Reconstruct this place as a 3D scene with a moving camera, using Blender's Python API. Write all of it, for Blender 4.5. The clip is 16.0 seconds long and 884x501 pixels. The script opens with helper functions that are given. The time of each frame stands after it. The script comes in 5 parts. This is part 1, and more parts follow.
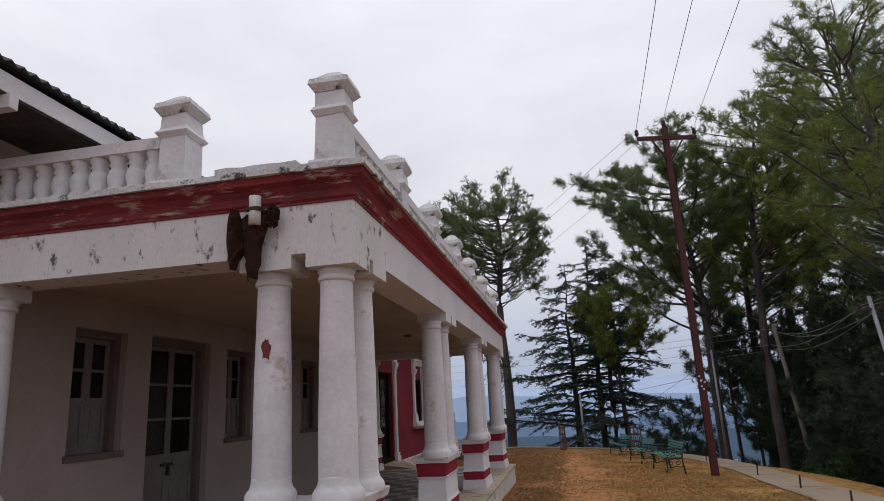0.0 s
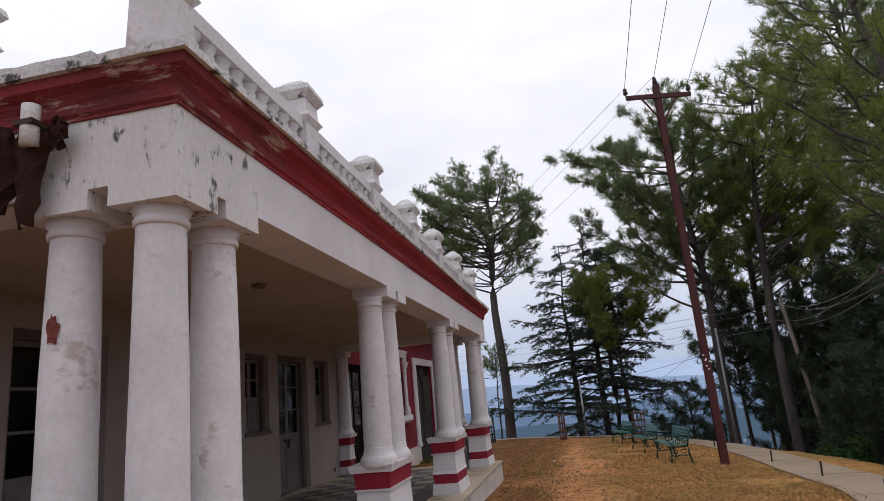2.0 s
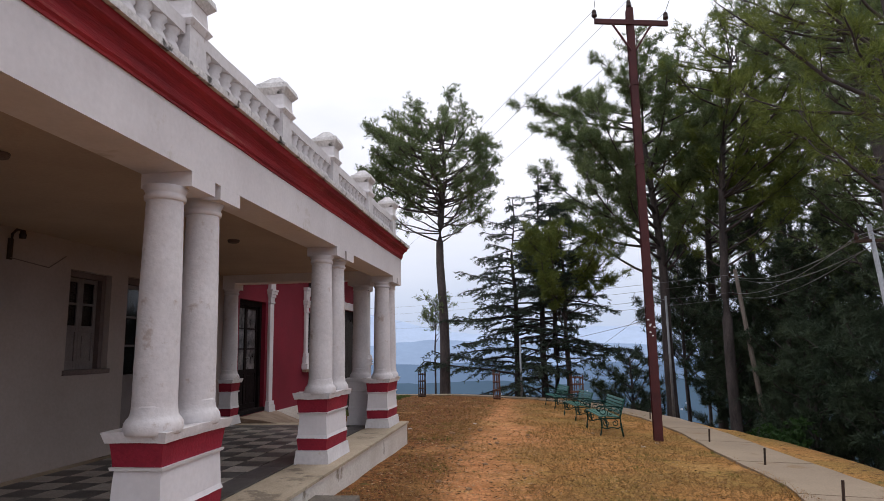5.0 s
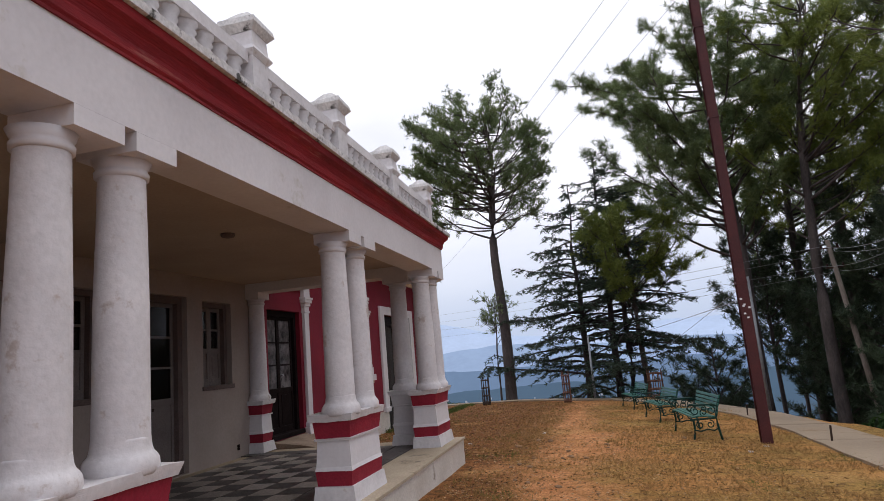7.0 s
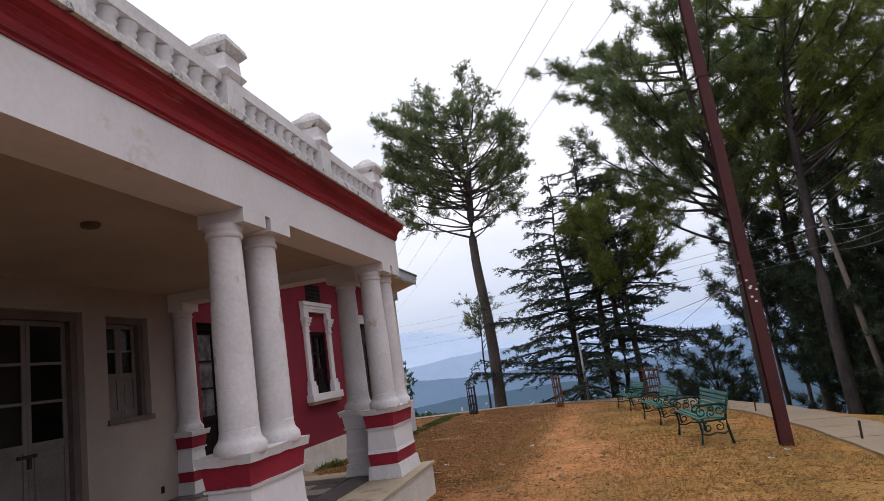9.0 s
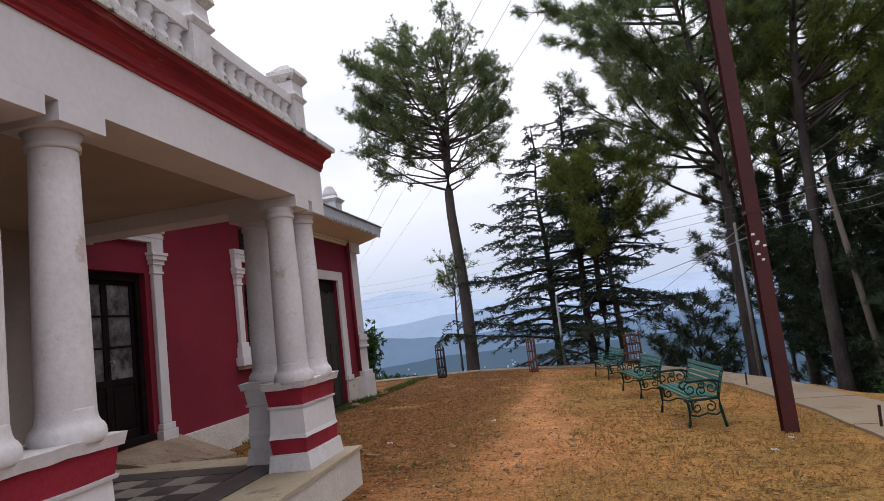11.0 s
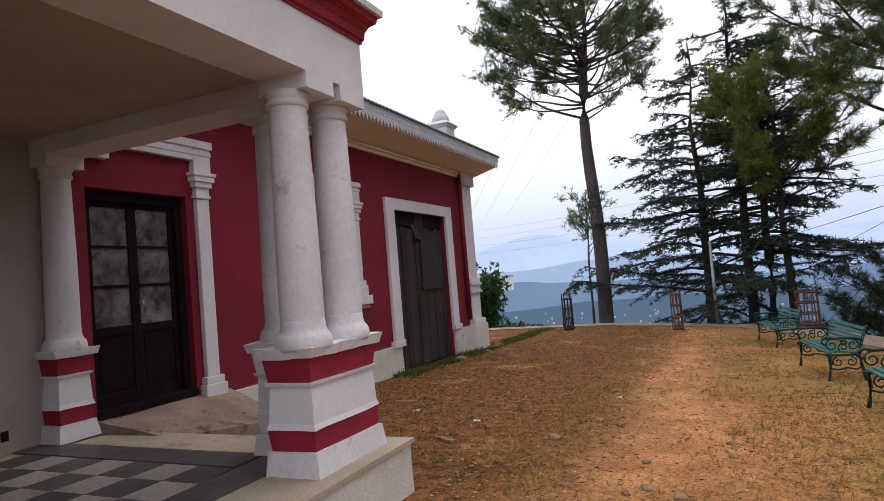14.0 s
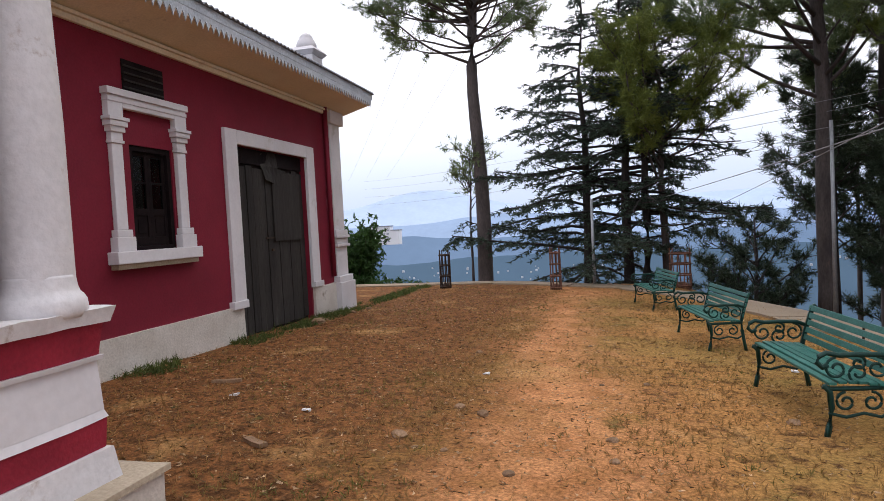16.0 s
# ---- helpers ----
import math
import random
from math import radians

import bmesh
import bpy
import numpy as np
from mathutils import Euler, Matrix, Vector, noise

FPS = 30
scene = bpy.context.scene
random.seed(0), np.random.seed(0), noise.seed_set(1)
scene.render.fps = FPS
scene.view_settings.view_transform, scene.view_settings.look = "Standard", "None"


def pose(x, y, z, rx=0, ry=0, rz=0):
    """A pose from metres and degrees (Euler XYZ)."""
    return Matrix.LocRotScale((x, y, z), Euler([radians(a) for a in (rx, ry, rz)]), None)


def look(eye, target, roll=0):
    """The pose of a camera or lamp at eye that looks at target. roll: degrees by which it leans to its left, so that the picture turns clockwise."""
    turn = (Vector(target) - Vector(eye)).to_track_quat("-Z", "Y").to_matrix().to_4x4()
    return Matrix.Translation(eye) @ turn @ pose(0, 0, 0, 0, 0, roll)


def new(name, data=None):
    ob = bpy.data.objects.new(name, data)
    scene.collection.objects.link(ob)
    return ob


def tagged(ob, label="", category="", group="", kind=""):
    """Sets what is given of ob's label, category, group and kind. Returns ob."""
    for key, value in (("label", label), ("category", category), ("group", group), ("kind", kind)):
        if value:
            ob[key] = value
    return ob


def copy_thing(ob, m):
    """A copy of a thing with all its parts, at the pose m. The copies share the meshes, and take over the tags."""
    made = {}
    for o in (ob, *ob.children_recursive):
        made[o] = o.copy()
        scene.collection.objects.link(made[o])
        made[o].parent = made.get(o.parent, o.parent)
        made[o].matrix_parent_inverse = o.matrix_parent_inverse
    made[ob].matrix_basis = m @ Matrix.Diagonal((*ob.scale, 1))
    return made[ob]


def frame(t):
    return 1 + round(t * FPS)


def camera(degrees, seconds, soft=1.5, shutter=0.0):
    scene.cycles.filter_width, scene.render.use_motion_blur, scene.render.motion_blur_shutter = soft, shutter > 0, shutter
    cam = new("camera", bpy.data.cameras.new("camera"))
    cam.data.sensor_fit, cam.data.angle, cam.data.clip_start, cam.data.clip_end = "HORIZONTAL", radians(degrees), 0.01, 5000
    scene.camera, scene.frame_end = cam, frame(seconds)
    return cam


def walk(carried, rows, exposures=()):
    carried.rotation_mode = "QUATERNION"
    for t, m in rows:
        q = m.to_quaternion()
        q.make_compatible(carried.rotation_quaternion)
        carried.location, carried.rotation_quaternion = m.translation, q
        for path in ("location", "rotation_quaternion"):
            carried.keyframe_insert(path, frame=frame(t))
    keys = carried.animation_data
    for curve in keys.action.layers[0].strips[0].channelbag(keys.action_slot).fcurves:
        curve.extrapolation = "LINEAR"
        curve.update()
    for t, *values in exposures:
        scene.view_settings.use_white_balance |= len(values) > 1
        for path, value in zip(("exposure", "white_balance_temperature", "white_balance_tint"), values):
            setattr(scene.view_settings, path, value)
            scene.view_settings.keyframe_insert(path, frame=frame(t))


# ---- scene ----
cam = camera(70.7, 16.0, soft=0.8)
PATH = [
    (0, (1.352, -3.992, 1.675), (0.999, -2.083, 2.157), -3.0),
    (0.5, (1.472, -3.636, 1.689), (1.14, -1.696, 2.045), -1.2),
    (1, (1.578, -3.239, 1.648), (1.531, -1.256, 1.903), -4.4),
    (1.5, (1.623, -2.806, 1.595), (1.341, -0.848, 1.887), -3.0),
    (2, (1.669, -2.433, 1.645), (1.31, -0.52, 2.104), -5.3),
    (2.5, (1.815, -2.063, 1.638), (1.183, -0.247, 2.189), -7.0),
    (3, (1.865, -1.64, 1.624), (1.439, 0.248, 2.129), -7.4),
    (3.5, (1.938, -1.309, 1.606), (1.465, 0.586, 2.034), -9.2),
    (4, (2.083, -0.907, 1.598), (1.712, 1.042, 1.85), -6.7),
    (4.5, (2.134, -0.627, 1.597), (1.903, 1.338, 1.891), -1.5),
    (7, (2.097, 1.207, 1.518), (1.657, 3.129, 1.855), -4.9),
    (7.5, (2.032, 1.636, 1.531), (1.605, 3.56, 1.872), -10.2),
    (8, (2.09, 1.979, 1.572), (1.508, 3.875, 1.831), -10.4),
    (8.5, (2.133, 2.348, 1.574), (1.989, 4.313, 1.917), -4.9),
    (9, (2.165, 2.711, 1.492), (1.766, 4.638, 1.847), -8.2),
    (9.5, (2.22, 3.093, 1.517), (1.829, 5.044, 1.716), -5.5),
    (9.7, (2.211, 3.285, 1.461), (1.937, 5.253, 1.692), -4.7),
    (11.8, (2.338, 5.03, 1.478), (1.868, 6.964, 1.676), -6.7),
    (12, (2.327, 5.175, 1.477), (1.829, 7.103, 1.661), -4.8),
    (12.5, (2.309, 5.546, 1.479), (1.946, 7.503, 1.681), -2.9),
    (13, (2.329, 5.889, 1.469), (1.533, 7.714, 1.663), -4.1),
    (13.5, (2.275, 6.247, 1.454), (1.466, 8.07, 1.601), -2.7),
    (14, (2.176, 6.575, 1.449), (1.357, 8.398, 1.536), -4.7),
    (14.5, (2.198, 6.913, 1.485), (1.263, 8.681, 1.498), -6.8),
    (15, (2.124, 7.394, 1.409), (1.62, 9.329, 1.392), -1.4),
    (15.5, (2.044, 7.723, 1.372), (1.596, 9.671, 1.298), -2.2),
    (16, (2.068, 8.054, 1.392), (1.573, 9.99, 1.307), -3.0),
]
walk(cam, [(t, look(e, g, r)) for t, e, g, r in PATH], [(0.0, -0.45), (0.6, -0.25), (1.2, 0.00), (2.0, -0.22), (3.0, -0.30), (3.5, -0.12), (4.0, 0.12), (4.5, 0.00), (9.0, -0.02), (12.5, 0.08), (14.0, 0.19), (15.0, 0.20), (16.0, 0.33)])

# ---- light ----
SUN_EL, SUN_ROT = 55.0, 30.0
world = bpy.data.worlds.new("overcast_sky")
scene.world = world
world.use_nodes = True
wn, wl = world.node_tree.nodes, world.node_tree.links
wn.clear()
w_out = wn.new("ShaderNodeOutputWorld")
w_bg = wn.new("ShaderNodeBackground")
w_sky = wn.new("ShaderNodeTexSky")
w_sky.sky_type = "NISHITA"
w_sky.sun_disc = False
w_sky.sun_elevation, w_sky.sun_rotation = radians(SUN_EL), radians(SUN_ROT)
w_sky.air_density, w_sky.dust_density, w_sky.altitude = 1.0, 3.0, 1500
w_co = wn.new("ShaderNodeTexCoord")
w_map = wn.new("ShaderNodeMapping")
w_map.inputs["Scale"].default_value = (1.0, 1.0, 2.6)
w_noise = wn.new("ShaderNodeTexNoise")
w_noise.inputs["Scale"].default_value = 2.3
w_noise.inputs["Detail"].default_value = 5.0
w_noise.inputs["Roughness"].default_value = 0.5
w_ramp = wn.new("ShaderNodeValToRGB")
w_ramp.color_ramp.elements[0].position, w_ramp.color_ramp.elements[1].position = 0.34, 0.62
w_ramp.color_ramp.elements[0].color = (9.6, 9.7, 10.8, 1)
w_ramp.color_ramp.elements[1].color = (11.9, 11.8, 12.5, 1)
w_mix = wn.new("ShaderNodeMixRGB")
w_mix.inputs[0].default_value = 0.88
w_bg.inputs["Strength"].default_value = 0.1
wl.new(w_co.outputs["Generated"], w_map.inputs["Vector"])
wl.new(w_map.outputs["Vector"], w_noise.inputs["Vector"])
wl.new(w_noise.outputs["Fac"], w_ramp.inputs["Fac"])
wl.new(w_sky.outputs["Color"], w_mix.inputs[1])
wl.new(w_ramp.outputs["Color"], w_mix.inputs[2])
w_sep = wn.new("ShaderNodeSeparateXYZ")
wl.new(w_co.outputs["Generated"], w_sep.inputs[0])
w_low = wn.new("ShaderNodeMapRange")
w_low.interpolation_type = "SMOOTHSTEP"
w_low.inputs["From Min"].default_value, w_low.inputs["From Max"].default_value = 0.26, -0.02
wl.new(w_sep.outputs["Z"], w_low.inputs["Value"])
w_hz = wn.new("ShaderNodeMixRGB")
w_hz.inputs[2].default_value = (5.4, 6.3, 8.3, 1)
wl.new(w_low.outputs["Result"], w_hz.inputs[0])
wl.new(w_mix.outputs["Color"], w_hz.inputs[1])
# an overcast sky is brightest overhead
w_zen = wn.new("ShaderNodeMapRange")
w_zen.interpolation_type = "SMOOTHSTEP"
w_zen.inputs["From Min"].default_value, w_zen.inputs["From Max"].default_value = 0.25, 1.0
w_zen.inputs["To Min"].default_value, w_zen.inputs["To Max"].default_value = 1.0, 1.5
wl.new(w_sep.outputs["Z"], w_zen.inputs["Value"])
w_mul = wn.new("ShaderNodeMixRGB")
w_mul.blend_type = "MULTIPLY"
w_mul.inputs[0].default_value = 1.0
wl.new(w_hz.outputs["Color"], w_mul.inputs[1])
wl.new(w_zen.outputs["Result"], w_mul.inputs[2])
wl.new(w_mul.outputs["Color"], w_bg.inputs["Color"])
wl.new(w_bg.outputs["Background"], w_out.inputs["Surface"])
sun = new("sun", bpy.data.lights.new("sun", "SUN"))
sun.data.energy, sun.data.angle, sun.data.color = 0.5, radians(30), (1.0, 0.95, 0.88)
sun.matrix_world = look((0, 0, 30), (-4, -7, 30 - 8.06 * math.tan(radians(SUN_EL))))


# ---- materials ----
def mat(name, c1, c2, scale=3.0, rough=0.7, metal=0.0, bump=0.15, fine=60.0, stain=None, stain_at=0.62, stain_scale=1.6,
        stretch=(1, 1, 1), island=0.0, spec=0.3, fine_amount=0.25):
    m = bpy.data.materials.new(name)
    m.use_nodes = True
    n, l = m.node_tree.nodes, m.node_tree.links
    b = n["Principled BSDF"]
    b.inputs["Roughness"].default_value, b.inputs["Metallic"].default_value = rough, metal
    b.inputs["Specular IOR Level"].default_value = spec
    co = n.new("ShaderNodeTexCoord")
    mp = n.new("ShaderNodeMapping")
    mp.inputs["Scale"].default_value = stretch
    l.new(co.outputs["Object"], mp.inputs["Vector"])
    big = n.new("ShaderNodeTexNoise")
    big.inputs["Scale"].default_value, big.inputs["Detail"].default_value, big.inputs["Roughness"].default_value = scale, 6, 0.6
    small = n.new("ShaderNodeTexNoise")
    small.inputs["Scale"].default_value, small.inputs["Detail"].default_value = fine, 4
    for t in (big, small):
        l.new(mp.outputs["Vector"], t.inputs["Vector"])
    ramp = n.new("ShaderNodeValToRGB")
    ramp.color_ramp.elements[0].position, ramp.color_ramp.elements[1].position = 0.32, 0.68
    ramp.color_ramp.elements[0].color, ramp.color_ramp.elements[1].color = (*c1, 1), (*c2, 1)
    l.new(big.outputs["Fac"], ramp.inputs["Fac"])
    last = ramp.outputs["Color"]
    if stain:
        st = n.new("ShaderNodeTexNoise")
        st.inputs["Scale"].default_value, st.inputs["Detail"].default_value, st.inputs["Roughness"].default_value = stain_scale, 9, 0.68
        l.new(mp.outputs["Vector"], st.inputs["Vector"])
        sr = n.new("ShaderNodeValToRGB")
        sr.color_ramp.elements[0].position, sr.color_ramp.elements[1].position = stain_at, stain_at + 0.07
        mx = n.new("ShaderNodeMixRGB")
        mx.inputs[2].default_value = (*stain, 1)
        l.new(st.outputs["Fac"], sr.inputs["Fac"])
        l.new(sr.outputs["Color"], mx.inputs[0])
        l.new(last, mx.inputs[1])
        last = mx.outputs["Color"]
    if fine_amount:
        fr = n.new("ShaderNodeMapRange")
        fr.inputs["From Min"].default_value, fr.inputs["From Max"].default_value = 0.3, 0.7
        fr.inputs["To Min"].default_value, fr.inputs["To Max"].default_value = 1 - fine_amount, 1 + fine_amount * 0.4
        l.new(small.outputs["Fac"], fr.inputs["Value"])
        mu = n.new("ShaderNodeMixRGB")
        mu.blend_type = "MULTIPLY"
        mu.inputs[0].default_value = 1.0
        l.new(last, mu.inputs[1])
        l.new(fr.outputs["Result"], mu.inputs[2])
        last = mu.outputs["Color"]
    if island:
        src = n.new("ShaderNodeNewGeometry").outputs["Random Per Island"] if island > 0 else n.new("ShaderNodeObjectInfo").outputs["Random"]
        ir = n.new("ShaderNodeMapRange")
        ir.inputs["To Min"].default_value, ir.inputs["To Max"].default_value = 1 - abs(island), 1 + abs(island)
        l.new(src, ir.inputs["Value"])
        im = n.new("ShaderNodeMixRGB")
        im.blend_type = "MULTIPLY"
        im.inputs[0].default_value = 1.0
        l.new(last, im.inputs[1])
        l.new(ir.outputs["Result"], im.inputs[2])
        last = im.outputs["Color"]
    l.new(last, b.inputs["Base Color"])
    if bump:
        add = n.new("ShaderNodeMath")
        add.operation = "MULTIPLY_ADD"
        add.inputs[1].default_value = 0.35
        l.new(small.outputs["Fac"], add.inputs[0])
        l.new(big.outputs["Fac"], add.inputs[2])
        bp = n.new("ShaderNodeBump")
        bp.inputs["Strength"].default_value, bp.inputs["Distance"].default_value = bump, 0.03
        l.new(add.outputs["Value"], bp.inputs["Height"])
        l.new(bp.outputs["Normal"], b.inputs["Normal"])
    return m


WHITE = mat("whitewash", (0.58, 0.55, 0.565), (0.68, 0.65, 0.665), 1.3, 0.85, 0, 0.10, 28, (0.50, 0.46, 0.42), 0.63, 1.5, fine_amount=0.05)
COLUMN = mat("column_whitewash", (0.56, 0.53, 0.54), (0.68, 0.65, 0.66), 2.2, 0.85, 0, 0.35, 30, (0.47, 0.40, 0.37), 0.60, 4.5, fine_amount=0.08)
# off-white wash darkened and warmed so its colour holds the veranda's shade
WALLW = mat("shade_toned_wall_wash", (0.285, 0.232, 0.208), (0.355, 0.293, 0.265), 0.9, 0.85, 0, 0.2, 30, (0.29, 0.25, 0.21), 0.63, 0.8, fine_amount=0.06)
WEATHER = mat("weathered_whitewash", (0.54, 0.52, 0.52), (0.66, 0.64, 0.63), 3.0, 0.9, 0, 0.6, 40, (0.08, 0.075, 0.07), 0.555, 6.5, fine_amount=0.25)
MOULD = mat("mouldy_plaster", (0.58, 0.55, 0.545), (0.68, 0.65, 0.645), 1.3, 0.88, 0, 0.3, 40, (0.10, 0.097, 0.088), 0.565, 8.0, (1, 1, 0.55), fine_amount=0.08)
CREAM = mat("cream_plaster", (0.72, 0.62, 0.45), (0.80, 0.70, 0.53), 1.5, 0.85, 0, 0.2, 40, (0.50, 0.42, 0.32), 0.66, 1.4, fine_amount=0.1)
# ceiling colour set dark brown to stand in for shade under the roof
CEIL = mat("shade_toned_ceiling", (0.38, 0.30, 0.235), (0.46, 0.375, 0.30), 0.8, 0.9, 0, 0.15, 30, (0.34, 0.29, 0.23), 0.65, 0.9, fine_amount=0.06)
RED = mat("crimson_paint", (0.160, 0.009, 0.023), (0.210, 0.012, 0.030), 1.1, 0.75, 0, 0.2, 40, (0.165, 0.016, 0.028), 0.62, 1.5, fine_amount=0.12)
BAND = mat("crimson_band_paint", (0.22, 0.012, 0.028), (0.30, 0.018, 0.038), 4.0, 0.7, 0, 0.3, 50, (0.50, 0.22, 0.20), 0.69, 6.0, fine_amount=0.15)
CORN = mat("worn_red_cornice", (0.15, 0.008, 0.015), (0.33, 0.022, 0.030), 2.4, 0.65, 0, 0.5, 40, (0.38, 0.13, 0.105), 0.60, 2.8, (1, 0.30, 3.2), fine_amount=0.2)
CORNF = mat("weathered_maroon_cornice", (0.12, 0.018, 0.022), (0.25, 0.030, 0.036), 3.0, 0.75, 0, 0.6, 40, (0.42, 0.29, 0.24), 0.56, 3.2, (0.7, 0.6, 3.4), fine_amount=0.3)
PLINTH = mat("stained_plinth_plaster", (0.52, 0.46, 0.40), (0.66, 0.61, 0.56), 1.8, 0.9, 0, 0.5, 40, (0.26, 0.21, 0.16), 0.60, 1.8, fine_amount=0.15)
DIRTYC = mat("dirty_brown_cement", (0.21, 0.145, 0.105), (0.33, 0.245, 0.185), 2.2, 0.95, 0, 0.6, 45, (0.11, 0.07, 0.05), 0.56, 3.0, fine_amount=0.25)
CEMENT = mat("grey_cement", (0.34, 0.275, 0.20), (0.46, 0.375, 0.28), 1.5, 0.9, 0, 0.5, 50, (0.20, 0.16, 0.12), 0.58, 2.0, fine_amount=0.2)
PATHM = mat("path_concrete", (0.27, 0.205, 0.145), (0.34, 0.262, 0.185), 0.7, 0.9, 0, 0.4, 40, (0.25, 0.17, 0.10), 0.56, 0.9, fine_amount=0.15)
TILE_D = mat("dark_slate_tile", (0.055, 0.05, 0.05), (0.10, 0.09, 0.085), 5, 0.45, 0, 0.15, 50, (0.20, 0.16, 0.13), 0.64, 3, island=-0.2)
TILE_L = mat("pale_stone_tile", (0.28, 0.25, 0.22), (0.37, 0.33, 0.295), 5, 0.5, 0, 0.15, 50, (0.22, 0.18, 0.15), 0.62, 3, island=-0.15)
DARKWOOD = mat("black_brown_door_paint", (0.010, 0.007, 0.008), (0.018, 0.012, 0.012), 6, 0.6, 0, 0.2, 60, spec=0.05)
GATEWOOD = mat("weathered_grey_boards", (0.020, 0.017, 0.016), (0.044, 0.038, 0.034), 3, 0.85, 0, 0.6, 50, (0.085, 0.075, 0.07), 0.62, 3, (1, 1, 0.15))
# frame and leaf colours below are lowered to carry the veranda's dimness
FRAMEW = mat("brown_window_timber", (0.115, 0.082, 0.075), (0.155, 0.115, 0.105), 4, 0.7, 0, 0.2, 60)
LEAFP = mat("dimmed_grey_door_paint", (0.150, 0.122, 0.115), (0.200, 0.168, 0.158), 3, 0.6, 0, 0.15, 60, (0.26, 0.22, 0.20), 0.66, 3)
POLE = mat("dark_red_pole_paint", (0.055, 0.012, 0.013), (0.085, 0.018, 0.018), 2.5, 0.55, 0.0, 0.2, 50, (0.085, 0.03, 0.02), 0.62, 3)
IRON = mat("rusty_dark_iron", (0.035, 0.025, 0.02), (0.08, 0.045, 0.03), 8, 0.7, 0.4, 0.3, 60)
RUST = mat("rust_brown_sheet", (0.045, 0.018, 0.013), (0.085, 0.032, 0.022), 5, 0.75, 0.2, 0.5, 60, (0.30, 0.25, 0.22), 0.70, 5)
SCAR = mat("bare_brick_scar", (0.13, 0.030, 0.022), (0.20, 0.055, 0.040), 30, 0.9, 0, 0.6, 80)
ROOF = mat("dark_roof_sheet", (0.05, 0.05, 0.055), (0.09, 0.09, 0.095), 1.5, 0.7, 0.2, 0.3, 40, (0.12, 0.08, 0.06), 0.6, 2)
ROOFG = mat("blue_grey_roof_sheet", (0.16, 0.18, 0.22), (0.24, 0.26, 0.30), 1.5, 0.55, 0.2, 0.2, 40, (0.12, 0.12, 0.13), 0.6, 2)
PIPE = mat("dirty_plastic_pipe", (0.55, 0.52, 0.50), (0.65, 0.62, 0.60), 4, 0.5, 0, 0.1, 60)
GREENS = mat("teal_slat_paint", (0.022, 0.115, 0.095), (0.035, 0.16, 0.13), 5, 0.45, 0, 0.2, 60, (0.10, 0.16, 0.14), 0.66, 6, island=-0.12)
GREENI = mat("dark_green_cast_iron", (0.006, 0.032, 0.026), (0.011, 0.048, 0.038), 6, 0.5, 0.2, 0.2, 60)
STONE = mat("field_stone", (0.22, 0.13, 0.075), (0.30, 0.19, 0.115), 9, 0.9, 0, 0.5, 60, island=-0.3)
STONED = mat("dark_damp_stone", (0.10, 0.085, 0.072), (0.17, 0.145, 0.12), 5, 0.9, 0, 0.5, 50, (0.24, 0.19, 0.14), 0.62, 4)
BRICKR = mat("tree_guard_rust", (0.11, 0.052, 0.036), (0.18, 0.085, 0.055), 8, 0.9, 0, 0.4, 60, island=-0.25)
LITTER = mat("white_litter", (0.70, 0.70, 0.72), (0.8, 0.8, 0.8), 8, 0.6)
BARK = mat("pine_bark", (0.050, 0.042, 0.042), (0.115, 0.095, 0.090), 3, 0.95, 0, 1.0, 30, (0.125, 0.090, 0.075), 0.62, 6, (1, 1, 0.3))
BARKD = mat("cedar_bark", (0.025, 0.022, 0.022), (0.055, 0.046, 0.044), 3, 0.95, 0, 0.9, 30, None, 0.6, 1, (1, 1, 0.3))
NEEDLE = mat("pine_needles", (0.110, 0.160, 0.070), (0.205, 0.250, 0.105), 0.8, 0.6, 0, 0, 8, island=0.35)
NEEDLE_D = mat("dark_pine_needles", (0.035, 0.058, 0.034), (0.068, 0.095, 0.050), 0.8, 0.6, 0, 0, 8, island=0.35)
NEEDLE_Y = mat("young_pine_needles", (0.135, 0.172, 0.036), (0.215, 0.255, 0.060), 0.8, 0.6, 0, 0, 8, island=0.3)
NEEDLE_C = mat("cedar_needles", (0.040, 0.062, 0.046), (0.076, 0.106, 0.074), 0.8, 0.65, 0, 0, 8, island=0.35)
BUSH = mat("shrub_leaves", (0.030, 0.075, 0.020), (0.060, 0.12, 0.030), 0.8, 0.6, 0, 0, 8, island=0.35)
DRYG = mat("dry_grass_blades", (0.305, 0.172, 0.066), (0.415, 0.248, 0.103), 0.5, 0.8, 0, 0, 20, (0.175, 0.16, 0.046), 0.54, 0.7, island=0.35)
FLAKE = mat("brown_leaf_litter", (0.095, 0.048, 0.022), (0.21, 0.115, 0.052), 2.0, 0.9, 0, 0, 20, island=0.5)
PALEF = mat("pale_dry_leaves", (0.34, 0.21, 0.11), (0.55, 0.38, 0.23), 2.0, 0.9, 0, 0, 20, island=0.4)
GREENG = mat("green_grass_blades", (0.07, 0.10, 0.025), (0.12, 0.15, 0.04), 0.8, 0.8, 0, 0, 20, island=0.35)
PORC = mat("dark_insulator", (0.03, 0.015, 0.012), (0.05, 0.025, 0.02), 5, 0.25, 0, 0, 20)
WIRE = mat("wire_metal", (0.22, 0.22, 0.23), (0.30, 0.30, 0.32), 5, 0.5, 0.3, 0, 20)
GREYP = mat("grey_galvanised_pipe", (0.28, 0.29, 0.31), (0.38, 0.39, 0.41), 4, 0.5, 0.5, 0.1, 40)
